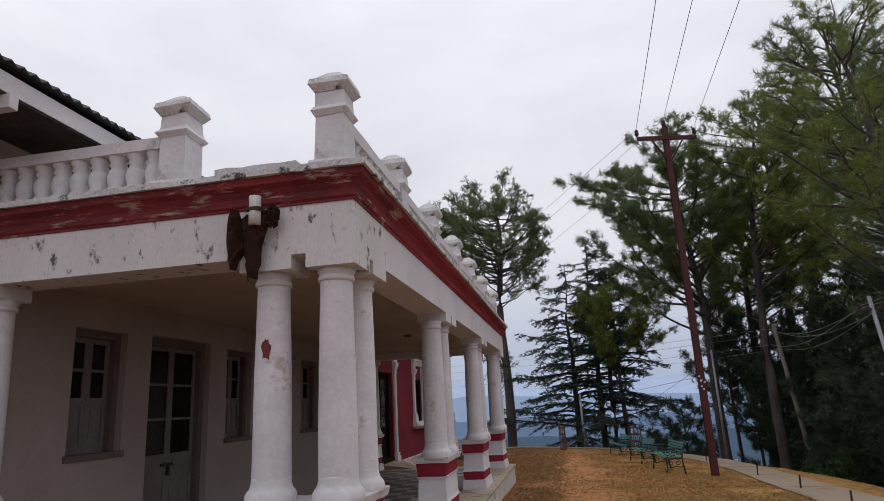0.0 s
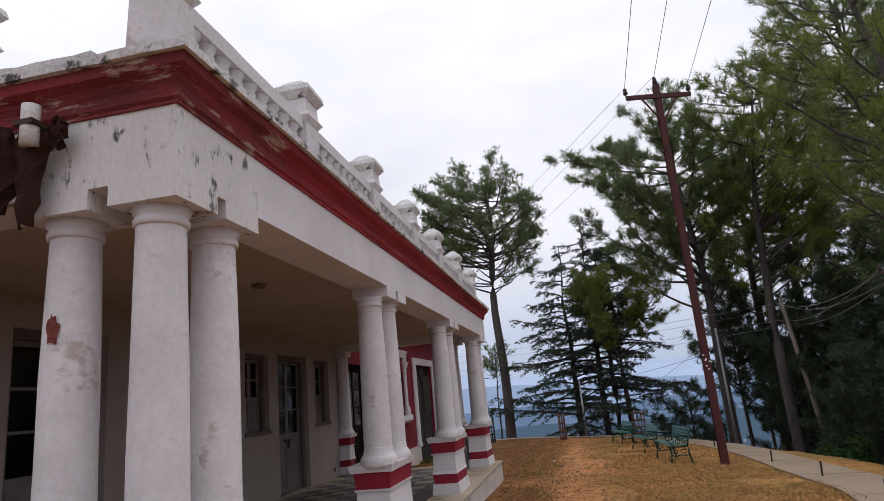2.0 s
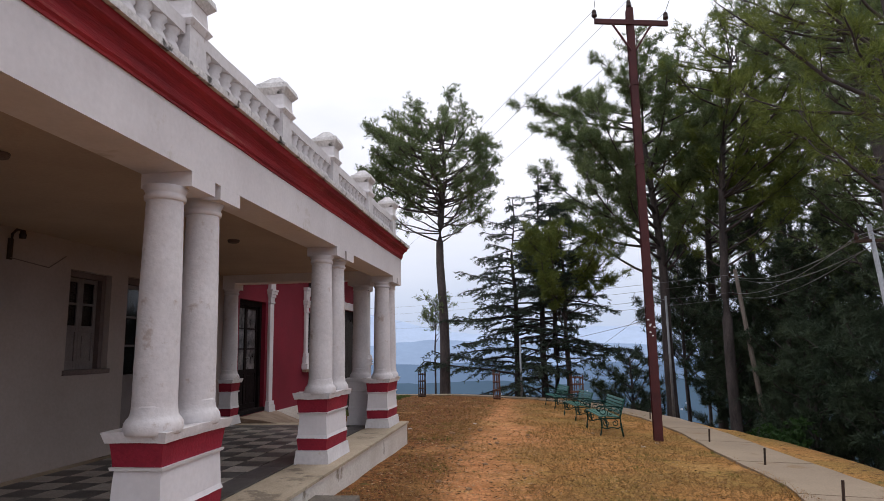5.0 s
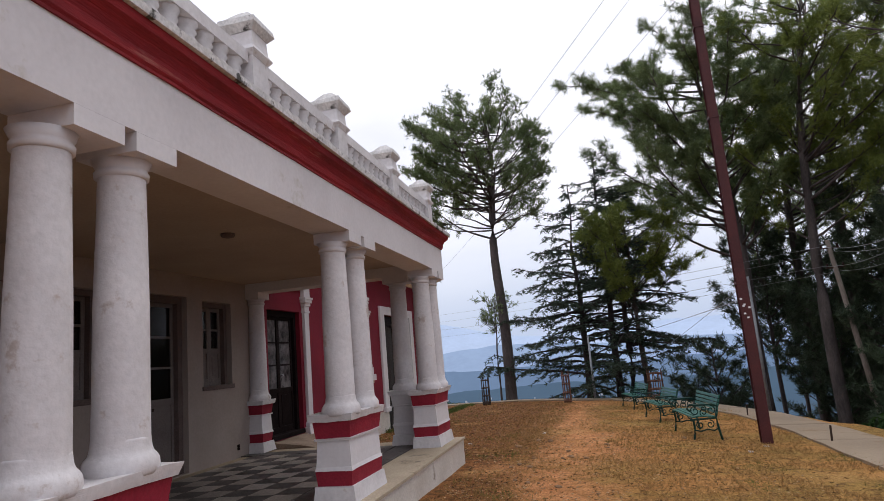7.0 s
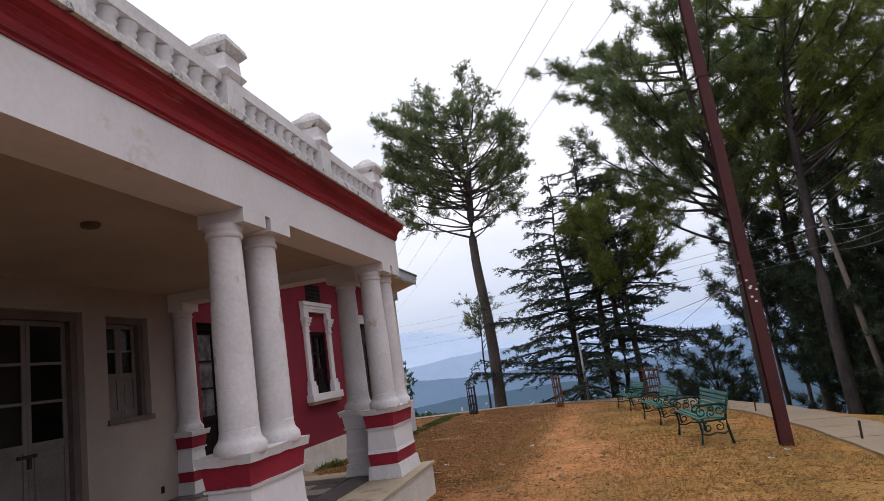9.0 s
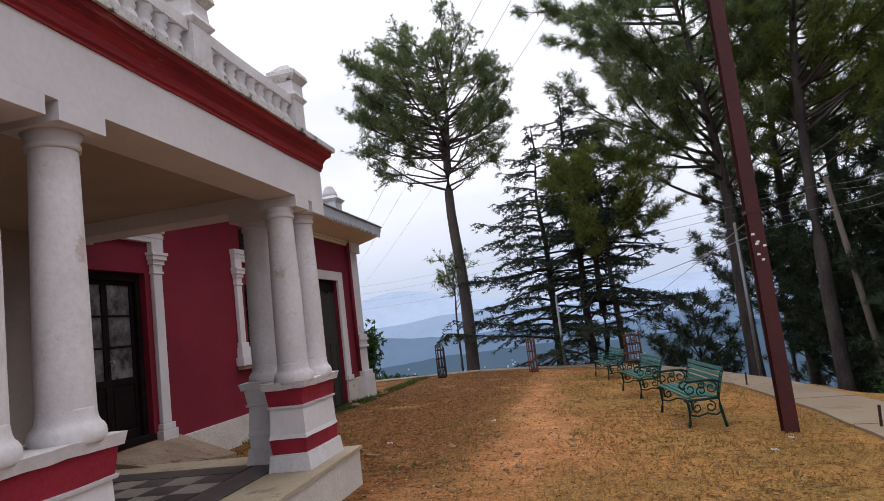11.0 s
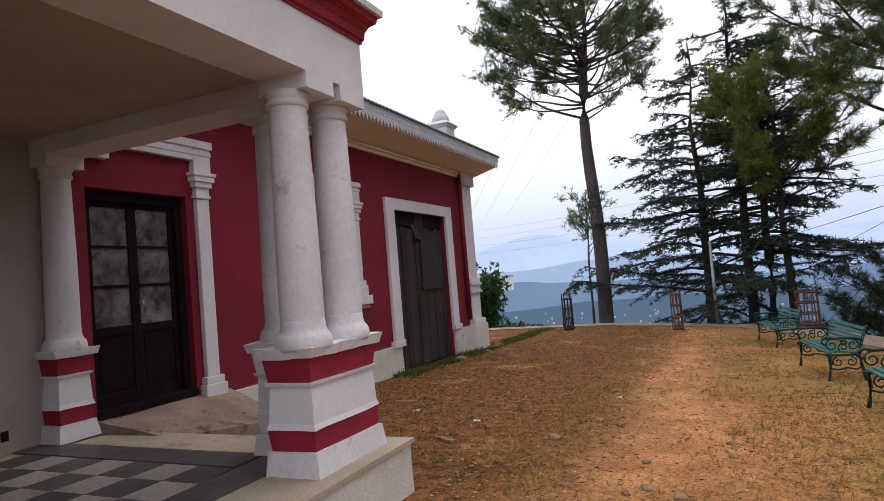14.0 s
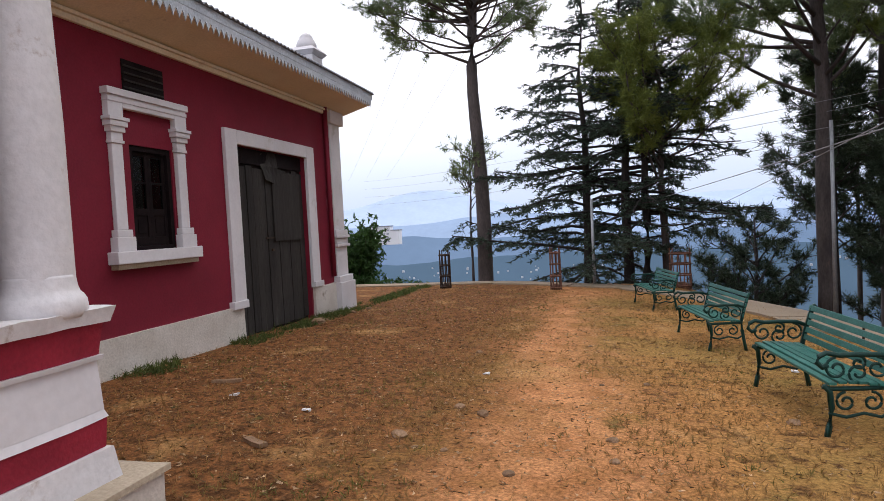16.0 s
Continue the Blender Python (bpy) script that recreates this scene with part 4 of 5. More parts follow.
valance()
fin = empty("roof_finial", pose(-3.42, 19.55, 0.2), label="white plaster roof post with a domed cap", category="finial")
part("shaft", rough_up(prism(bmesh.new(), [(-0.22, -0.22), (0.22, -0.22), (0.22, 0.22), (-0.22, 0.22)], 3.6, 4.62), 0.01, 4, 1), WHITE, fin)
part("collar", prism(prism(bmesh.new(), [(-0.22, -0.22), (0.22, -0.22), (0.22, 0.22), (-0.22, 0.22)], 4.62, 4.70, 0.01, 0.08), [(-0.22, -0.22), (0.22, -0.22), (0.22, 0.22), (-0.22, 0.22)], 4.70, 4.78, 0.08, 0.0), WHITE, fin)
part("dome", lathe(bmesh.new(), [(0.2, 4.78), (0.2, 4.86), (0.16, 4.95), (0.13, 4.98), (0.13, 5.01), (0.09, 5.06), (0.03, 5.09)], 0, 0, 18), WHITE, fin, smooth=True)


# ---- trees ----
def needles_mesh(name, tufts, material, count, length, width, rnd, flat=0.0):
    """Needle tufts at (place, direction) as thin blades, in one mesh."""
    pts = np.array([p for p, d in tufts], dtype=float)
    dr = np.array([d for p, d in tufts], dtype=float)
    g = np.random.default_rng(rnd)
    n = len(pts)
    P = np.repeat(pts, count, axis=0)
    D = np.repeat(dr, count, axis=0)
    v = g.normal(size=(n * count, 3))
    v[:, 2] *= 1 - flat
    v /= np.linalg.norm(v, axis=1, keepdims=True) + 1e-9
    v = v + D * 0.75
    v /= np.linalg.norm(v, axis=1, keepdims=True) + 1e-9
    L = length * g.uniform(0.6, 1.15, (n * count, 1))
    s = np.cross(v, g.normal(size=v.shape))
    s /= np.linalg.norm(s, axis=1, keepdims=True) + 1e-9
    base = P + D * g.uniform(-0.5, 0.25, (n * count, 1)) * length
    a, b = base - s * width / 2, base + s * width / 2
    c = base + v * L
    verts = np.stack([a, b, c], axis=1).reshape(-1, 3)
    m = n * count
    me = bpy.data.meshes.new(name)
    me.vertices.add(m * 3)
    me.vertices.foreach_set("co", verts.ravel())
    me.loops.add(m * 3)
    me.loops.foreach_set("vertex_index", np.arange(m * 3))
    me.polygons.add(m)
    me.polygons.foreach_set("loop_start", np.arange(m) * 3)
    me.polygons.foreach_set("loop_total", np.full(m, 3))
    me.update(calc_edges=True)
    me.materials.append(material)
    return me


def pine(x, y, z, height, r, centre, radii, seed, material, label, limbs=40, tufts=4000, count=16, length=0.30, width=0.024, low=0.35, open_=0.55, straight=1.0, rise=0.95):
    """A long-needled pine: trunk, limbs that curve up into an egg-shaped crown, twigs and needle tufts.
    centre: the crown's middle from the tree's foot; radii: its half width and half height."""
    rnd = random.Random(seed)
    t = empty("pine_tree", pose(x, y, z), label=label, category="tree", group="pines on the slope")
    bm = bmesh.new()
    n = 16
    cx, cy, cz = centre
    rx, rz = radii
    top = cz + rz * 0.72
    line = []
    for i in range(n + 1):
        f = i / n
        b = max(0, f - 0.35) / 0.65
        line.append(Vector((cx * b * b * straight + 0.35 * f * noise.noise(Vector((seed, f * 3, 0))), cy * b * b * straight + 0.35 * f * noise.noise(Vector((seed, f * 3, 9))), top * f - 0.6 * (1 - f))))
    sweep(bm, line, r, 10, [r * (1.2 if i == 0 else 1.0) * (1 - 0.5 * (i / n) - 0.4 * (i / n) ** 3) + 0.01 for i in range(n + 1)])

    def at(h):
        f = max(0.02, min(0.99, h / top)) * n
        i = min(n - 1, int(f))
        return line[i].lerp(line[i + 1], f - i)
    ends = []
    for k in range(limbs):
        a = k * 2.39996 + rnd.uniform(-0.5, 0.5)
        v = -0.80 + 1.75 * (k + rnd.random()) / limbs
        ring = math.sqrt(max(0.05, 1 - min(1, abs(v)) ** 2))
        rad = rnd.uniform(0.58, 1.12)
        e = Vector((cx + math.cos(a) * rx * ring * rad, cy + math.sin(a) * rx * ring * rad, cz + rz * v * rad))
        flat = math.hypot(e.x - cx * 0.5, e.y - cy * 0.5)
        h = e.z - flat * rnd.uniform(0.25 * rise, rise) - 0.2
        if h < low * top:
            h = low * top + (top - low * top) * 0.45 * rnd.random() ** 1.5
        o = at(min(h, top * 0.96))
        mid = o.lerp(e, 0.5) + Vector((0, 0, -0.16 * (e - o).length)) * rnd.uniform(0.2, 1.1)
        m = 7
        pts = []
        for j in range(m + 1):
            q = j / m
            p = o * (1 - q) ** 2 + mid * 2 * q * (1 - q) + e * q * q
            pts.append(p + Vector(noise.noise_vector(Vector((seed + k * 3.3, q * 2.5, 0)))) * 0.30 * min(q, 0.8))
        span = (e - o).length
        rr = min(r * 0.30, 0.010 + 0.010 * span)
        sweep(bm, pts, rr, 5, [rr * (1 - 0.85 * j / m) + 0.006 for j in range(m + 1)])
        sub = max(6, int(span * 3.6))
        for s in range(sub):
            q = open_ + (1 - open_) * ((s + rnd.random()) / sub) ** 0.8
            j = min(m - 1, int(q * m))
            b0 = pts[j].lerp(pts[j + 1], q * m - j)
            d = (pts[j + 1] - pts[j]).normalized() + Vector((rnd.gauss(0, 0.75), rnd.gauss(0, 0.75), rnd.gauss(0.25, 0.45)))
            d.normalize()
            sl = rnd.uniform(0.25, 0.75) * (0.5 + 0.12 * span)
            e2 = b0 + d * sl
            sweep(bm, [b0, b0.lerp(e2, 0.5) + Vector((0, 0, -0.04)), e2], 0.012, 3, [0.016, 0.011, 0.005])
            ends.append((e2, d))
            ends.append((b0.lerp(e2, 0.7), d))
    core = len(ends)
    while len(ends) < tufts:
        p, d = ends[rnd.randrange(core)]
        ends.append((p + Vector((rnd.gauss(0, 0.13), rnd.gauss(0, 0.13), rnd.gauss(0.03, 0.09))), (d + Vector((rnd.gauss(0, 0.4), rnd.gauss(0, 0.4), rnd.gauss(0.1, 0.3)))).normalized()))
    part("trunk", bm, BARK, t, smooth=True)
    me = needles_mesh("crown", ends, material, count, length, width, seed)
    ob = new("crown", me)
    ob.parent = t
    return t


def cedar(x, y, z, height, r, spread, seed, label, first=0.10, count=8):
    """A deodar: a straight leader, uneven drooping branches with lifted tips and hanging sprays."""
    rnd = random.Random(seed)
    t = empty("cedar_tree", pose(x, y, z), label=label, category="tree", group="cedars at the terrace edge")
    bm = bmesh.new()
    n = 12
    line = [Vector((0.16 * noise.noise(Vector((seed, i * 0.4, 0))), 0.16 * noise.noise(Vector((seed, i * 0.4, 5))), height * i / n - 0.4 * (1 - i / n))) for i in range(n + 1)]
    sweep(bm, line, r, 9, [r * (1 - 0.93 * i / n) + 0.01 for i in range(n + 1)])
    ends = []
    tiers = int(height * 7.0)
    for k in range(tiers):
        f = first + (0.985 - first) * ((k + rnd.random()) / tiers) ** 0.9
        i = min(n - 1, int(f * n))
        o = line[i].lerp(line[i + 1], f * n - i)
        a = rnd.uniform(0, 6.283)
        g = (f - first) / (1 - first)
        reach = spread * (1 - g) ** 0.60 * rnd.choice((0.45, 0.62, 0.78, 0.92, 1.05)) * rnd.uniform(0.85, 1.1) + 0.22
        tilt = rnd.gauss(0.10 + 0.25 * g, 0.16)
        droop = rnd.uniform(0.18, 0.50)
        bare = g < 0.35 and rnd.random() < 0.30
        pts = [o]
        m = 6
        for j in range(1, m + 1):
            q = j / m
            w = Vector(noise.noise_vector(Vector((seed + k * 2.1, q * 2.2, 3)))) * 0.13 * reach * q
            pts.append(o + Vector((math.cos(a), math.sin(a), 0)) * reach * q + Vector((0, 0, reach * (tilt * q - droop * q * q + 0.16 * q ** 4))) + w)
        sweep(bm, pts, 0.03, 4, [0.042 * (1 - 0.8 * j / m) * (1.1 - g * 0.6) + 0.005 for j in range(m + 1)])
        sub = max(4, int(reach * (2.5 if bare else 6.5)))
        for s in range(sub):
            q = 0.18 + 0.82 * (s + rnd.random()) / sub
            j = min(m - 1, int(q * m))
            b0 = pts[j].lerp(pts[j + 1], q * m - j)
            sa = a + (1 if s % 2 else -1) * rnd.uniform(0.35, 1.2)
            sl = reach * 0.30 * (1.15 - 0.75 * q) * rnd.uniform(0.4, 1.2) + 0.12
            d = Vector((math.cos(sa), math.sin(sa), rnd.uniform(-0.45, 0.12))).normalized()
            sweep(bm, [b0, b0 + d * sl], 0.008, 3, [0.011, 0.004])
            if bare and rnd.random() < 0.6:
                continue
            w = 0.05
            while w < sl:
                ends.append((b0 + d * w + Vector((rnd.gauss(0, 0.03), rnd.gauss(0, 0.03), -0.10 * (w / sl) ** 2 + rnd.gauss(0, 0.025))), d))
                w += 0.105
    part("trunk", bm, BARKD, t, smooth=True)
    me = needles_mesh("crown", ends, NEEDLE_C, count, 0.15, 0.036, seed, 0.35)
    ob = new("crown", me)
    ob.parent = t
    return t


def on_ground(x, y):
    return ground_z(x, y)


pine(-1.50, 27.4, -0.85, 15.0, 0.24, (-0.40, 0, 10.75), (3.3, 3.3), 11, NEEDLE, "tall bare-trunked pine with an open rounded crown", 104, 11000, 15, 0.165, 0.0155, 0.56, 0.66, 0.25, 0.42)
pine(-1.95, 27.7, -1.2, 8.0, 0.04, (0.1, 0, 4.3), (0.6, 1.1), 12, NEEDLE, "thin sparse sapling beside the tall pine", 14, 330, 9, 0.18, 0.024, 0.5)
cedar(1.70, 27.3, -1.7, 9.8, 0.17, 4.2, 21, "dark deodar cedar with drooping uneven branches")
cedar(2.85, 27.2, -1.7, 11.2, 0.17, 3.2, 22, "tallest dark deodar cedar with drooping branches", 0.16)
cedar(3.35, 27.0, -1.7, 9.4, 0.16, 3.1, 23, "dark deodar cedar with long side branches", 0.34)
pine(3.85, 26.8, -1.7, 9.0, 0.12, (-0.25, -0.8, 7.0), (2.3, 1.75), 39, NEEDLE_Y, "younger bright green pine at the terrace edge", 26, 1700, 22, 0.27, 0.018, 0.5, 0.40)
RIGHT = [
    # x, y, foot, trunk radius, crown centre, crown half width, half height, seed, tufts, lowest limb, blade width
    (8.0, 27.0, -1.3, 0.22, (-1.2, -0.3, 11.4), 4.4, 4.9, 31, 7200, 0.30, 0.029),
    (9.7, 24.6, -1.9, 0.20, (1.1, 0, 11.7), 3.3, 4.9, 32, 3600, 0.42, 0.028),
    (12.8, 30.5, -4.2, 0.25, (0.2, 0, 15.6), 4.4, 6.6, 40, 2400, 0.35, 0.034),
    (8.9, 10.9, -1.0, 0.16, (-0.4, 0.3, 8.4), 2.2, 3.2, 36, 1000, 0.42, 0.020),
    (11.7, 12.6, -1.8, 0.25, (-0.2, 0, 9.8), 3.2, 3.6, 33, 1500, 0.40, 0.022),
    (12.8, 19.2, -2.8, 0.25, (-0.8, 0, 15.4), 3.2, 3.0, 37, 1900, 0.50, 0.028),
    (14.8, 22.0, -5.0, 0.24, (0, 0, 13.6), 4.3, 6.2, 34, 2000, 0.28, 0.029),
    (17.5, 16.0, -6.0, 0.25, (0, 0, 13.2), 5.0, 7.0, 35, 2600, 0.22, 0.026),
    (19.5, 29.0, -9.0, 0.28, (0, 0, 17.0), 5.5, 8.5, 38, 4550, 0.2, 0.038),
    (11.2, 31.5, -4.4, 0.22, (0.3, 0, 14.2), 3.8, 6.0, 41, 2700, 0.30, 0.034),
    (16.5, 26.0, -6.5, 0.24, (0, 0, 13.4), 4.2, 7.4, 42, 3000, 0.18, 0.034),
]
for x, y, foot, r, c, rx, rz, seed, tf, lo, bw in RIGHT:
    pine(x, y, foot, 0, r, c, (rx, rz), seed, NEEDLE_Y if seed in (36, 32) else NEEDLE, "tall long-needled pine on the wooded slope", 56 if y > 14 else 34, tf, 20, 0.30, bw * 0.68, lo, 0.36, 1.0, 0.75)
LOW = [(6.8, 29.6, -4.2, 3.7, 1.9, 2.1, 51, 800), (12.3, 27.5, -6.5, 6.2, 2.7, 3.6, 52, 1400), (14.5, 19.5, -6.0, 5.2, 2.7, 3.2, 53, 1300), 
       (17.0, 31.0, -9.5, 7.0, 3.6, 5.0, 56, 1500), (13.0, 23.5, -5.2, 5.4, 2.5, 3.4, 59, 1300), (15.0, 12.5, -5.0, 5.0, 2.5, 3.2, 62, 1300), (13.6, 7.5, -4.0, 3.8, 1.9, 2.6, 58, 1000),
       (10.8, 27.8, -5.0, 6.2, 2.2, 3.2, 54, 1500), (12.6, 18.2, -4.6, 6.0, 2.5, 3.6, 60, 1600), (14.5, 29.5, -7.0, 8.4, 3.3, 4.8, 61, 1900), (12.9, 33.0, -7.0, 7.4, 2.8, 4.2, 57, 1600), (11.0, 21.0, -3.6, 3.6, 1.7, 2.2, 63, 1100), (16.5, 20.5, -7.0, 7.6, 3.0, 4.6, 64, 1800), (9.7, 31.5, -4.6, 8.4, 1.9, 3.4, 65, 1300),
       (11.8, 24.5, -4.0, 7.6, 2.5, 3.4, 66, 1500), (14.2, 26.5, -6.0, 9.6, 3.0, 3.9, 67, 1600), (11.6, 35.0, -7.0, 11.0, 2.6, 3.8, 68, 1400)]
for x, y, foot, cz, rx, rz, seed, tf in LOW:
    pine(x, y, foot, 0, 0.10, (0, 0, cz), (rx, rz), seed, NEEDLE_D, "young dark pine low on the wooded slope", 30, int(tf * 1.4), 18, 0.28, 0.024, 0.08, 0.25)


def shrub(x, y, z, rx, rz, seed, label, n=900):
    rnd = random.Random(seed)
    t = empty("shrub", pose(x, y, z), label=label, category="shrub", group="shrubs below the terrace")
    bm = bmesh.new()
    ends = []
    for k in range(16):
        a = k * 2.4 + rnd.uniform(-0.4, 0.4)
        e = Vector((math.cos(a) * rx * rnd.uniform(0.3, 0.9), math.sin(a) * rx * rnd.uniform(0.3, 0.9), rz * rnd.uniform(0.5, 1.9)))
        sweep(bm, [(0, 0, -0.3), e * 0.5 + Vector((0, 0, 0.2)), e], 0.03, 4, [0.05, 0.03, 0.008])
        for i in range(n // 16):
            ends.append((e * rnd.uniform(0.55, 1.05) + Vector((rnd.gauss(0, rx * 0.2), rnd.gauss(0, rx * 0.2), rnd.gauss(0, rz * 0.16))), Vector((rnd.gauss(0, 1), rnd.gauss(0, 1), rnd.gauss(0.3, 0.6))).normalized()))
    part("stem", bm, BARK, t)
    ob = new("leaves", needles_mesh("leaves", ends, BUSH, 8, 0.16, 0.075, seed))
    ob.parent = t


shrub(-6.7, 28.6, -2.4, 1.3, 1.9, 71, "round green broadleaf tree behind the house corner", 5200)
shrub(-4.5, 27.5, -1.5, 0.9, 0.55, 72, "low green bush at the terrace edge", 700)
for i, (x, y) in enumerate(((9.3, 19.5), (8.9, 7.4), (10.2, 9.0), (11.5, 21.0))):
    shrub(x, y, on_ground(x, y) - 0.1, 0.9, 0.55, 80 + i, "low green undergrowth on the bank", 800)


# ---- utility pole ----
def pole():
    p = empty("utility_pole", pose(4.56, 12.42, 0), label="dark red steel utility pole with a crossarm", category="utility pole")
    z0 = on_ground(4.56, 12.42) - 0.3
    for nm, x0, x1, y0, y1, k in (("flange", -0.080, 0.080, -0.080, -0.066, -0.008), ("flange", -0.080, 0.080, 0.066, 0.080, -0.008), ("web", -0.012, 0.012, -0.065, 0.065, -0.002)):
        part(nm, prism(bmesh.new(), [(x0, y0), (x1, y0), (x1, y1), (x0, y1)], z0, 8.63, 0.0, k), POLE, p)
    part("crossarm", boxes((-0.80, 0.80, -0.10, -0.04, 8.23, 8.34), bev=0.006), POLE, p).matrix_basis = pose(0, 0, 0, 0, 0, 13)
    for s in (-1, 1):
        part("brace", sweep(bmesh.new(), [(s * 0.42, -0.08, 8.23), (s * 0.05, -0.08, 7.66)], 0.022, 6), POLE, p).matrix_basis = pose(0, 0, 0, 0, 0, 13)
        part("insulator", lathe(bmesh.new(), [(0.015, 8.34), (0.015, 8.38), (0.055, 8.39), (0.06, 8.44), (0.035, 8.46), (0.05, 8.48), (0.04, 8.53), (0.02, 8.55)], 0, 0, 12), PORC, p, smooth=True).matrix_basis = pose(s * 0.76, s * 0.17 - 0.07, 0)
    part("insulator", lathe(bmesh.new(), [(0.015, 8.63), (0.015, 8.66), (0.055, 8.67), (0.06, 8.72), (0.035, 8.74), (0.05, 8.76), (0.04, 8.81), (0.02, 8.83)], 0, 0, 12), PORC, p, smooth=True)
    for z in (2.3, 5.2, 6.9):
        part("band", boxes((-0.087, 0.087, -0.087, 0.087, z, z + 0.04)), POLE, p)
    rnd = random.Random(3)
    for i in range(6):
        a = part("paper_scrap", boxes((-0.018, 0.018, -0.084, -0.0815, 0, 0.026)), LITTER, p, "torn white paper scrap")
        a.matrix_basis = pose(rnd.uniform(-0.055, 0.055), 0, rnd.uniform(1.7, 2.1))


pole()


def wire(pts, sag, r=0.006, name="overhead_wire"):
    bm = bmesh.new()
    line = []
    for a, b in zip(pts, pts[1:]):
        a, b = Vector(a), Vector(b)
        for i in range(17):
            f = i / 16
            if line and i == 0:
                continue
            line.append(a.lerp(b, f) - Vector((0, 0, sag * 4 * f * (1 - f))))
    sweep(bm, line, r, 4)
    return thing(name, bm, WIRE, label="thin dark overhead wire", category="wire", group="overhead wires")


PX, PY = 4.56, 12.42
for dx, dz in ((-0.76, 8.55), (0.0, 8.83), (0.76, 8.55)):
    wire([(PX + dx - 1.5, PY - 40, dz + 1.5), (PX + dx, PY + dx * 0.22 - 0.07, dz), (PX + dx * 3.2 - 29.6, PY + 67, dz - 1.3)], 0.35, 0.007)


def plain_pole(name, x, y, z0, z1, r, lean, material, label, arms):
    p = empty(name, pose(x, y, 0), label=label, category="utility pole")
    part("post", sweep(bmesh.new(), [(0, 0, z0 - 0.5), (lean[0], lean[1], z1)], r, 10, [r * 1.15, r * 0.8]), material, p, smooth=True)
    for z in arms:
        f = (z - z0) / (z1 - z0)
        part("bracket", boxes((lean[0] * f - 0.28, lean[0] * f + 0.28, lean[1] * f - 0.03, lean[1] * f + 0.03, z, z + 0.05)), IRON, p)
        for s in (-1, 1):
            part("insulator", lathe(bmesh.new(), [(0.03, z + 0.05), (0.045, z + 0.07), (0.03, z + 0.12), (0.04, z + 0.15), (0.02, z + 0.17)], lean[0] * f + s * 0.24, lean[1] * f, 8), PORC, p, smooth=True)


plain_pole("wooden_pole", 10.5, 23.6, -2.1, 4.25, 0.085, (-0.6, 0.3), WOODP, "leaning weathered wooden service pole among pines", (3.95, 3.3))
plain_pole("concrete_pole", 8.15, 10.5, -0.8, 3.45, 0.045, (-0.4, 0), GREYP, "thin pale grey service pole beside the path", (3.15,))
plain_pole("pipe_post", 7.7, 25.5, -1.2, 3.45, 0.05, (0, 0), GREYP, "thin grey pipe post beside a pine trunk", ())
plain_pole("pipe_post", 1.86, 25.35, -0.4, 1.85, 0.045, (0, 0), GREYP, "thin grey pipe post at the terrace edge", ())
for i, z in enumerate((4.05, 3.85, 3.4, 3.2)):
    wire([(-19.5, 64.0, 5.8 - 0.75 * i), (9.95 + (0.24 if i % 2 else -0.24), 23.9, z), (7.78 + (0.24 if i % 2 else -0.24), 10.5, 3.2 + 0.03 * i), (8.6, -14.0, 4.6 + 0.3 * i)], 0.35, 0.006)
wire([(4.55, 12.4, 2.25), (5.6, 44.0, 0.6)], 0.1, 0.006)
wire([(4.55, 12.4, 2.05), (1.8, 60.0, 1.9)], 0.25, 0.006)


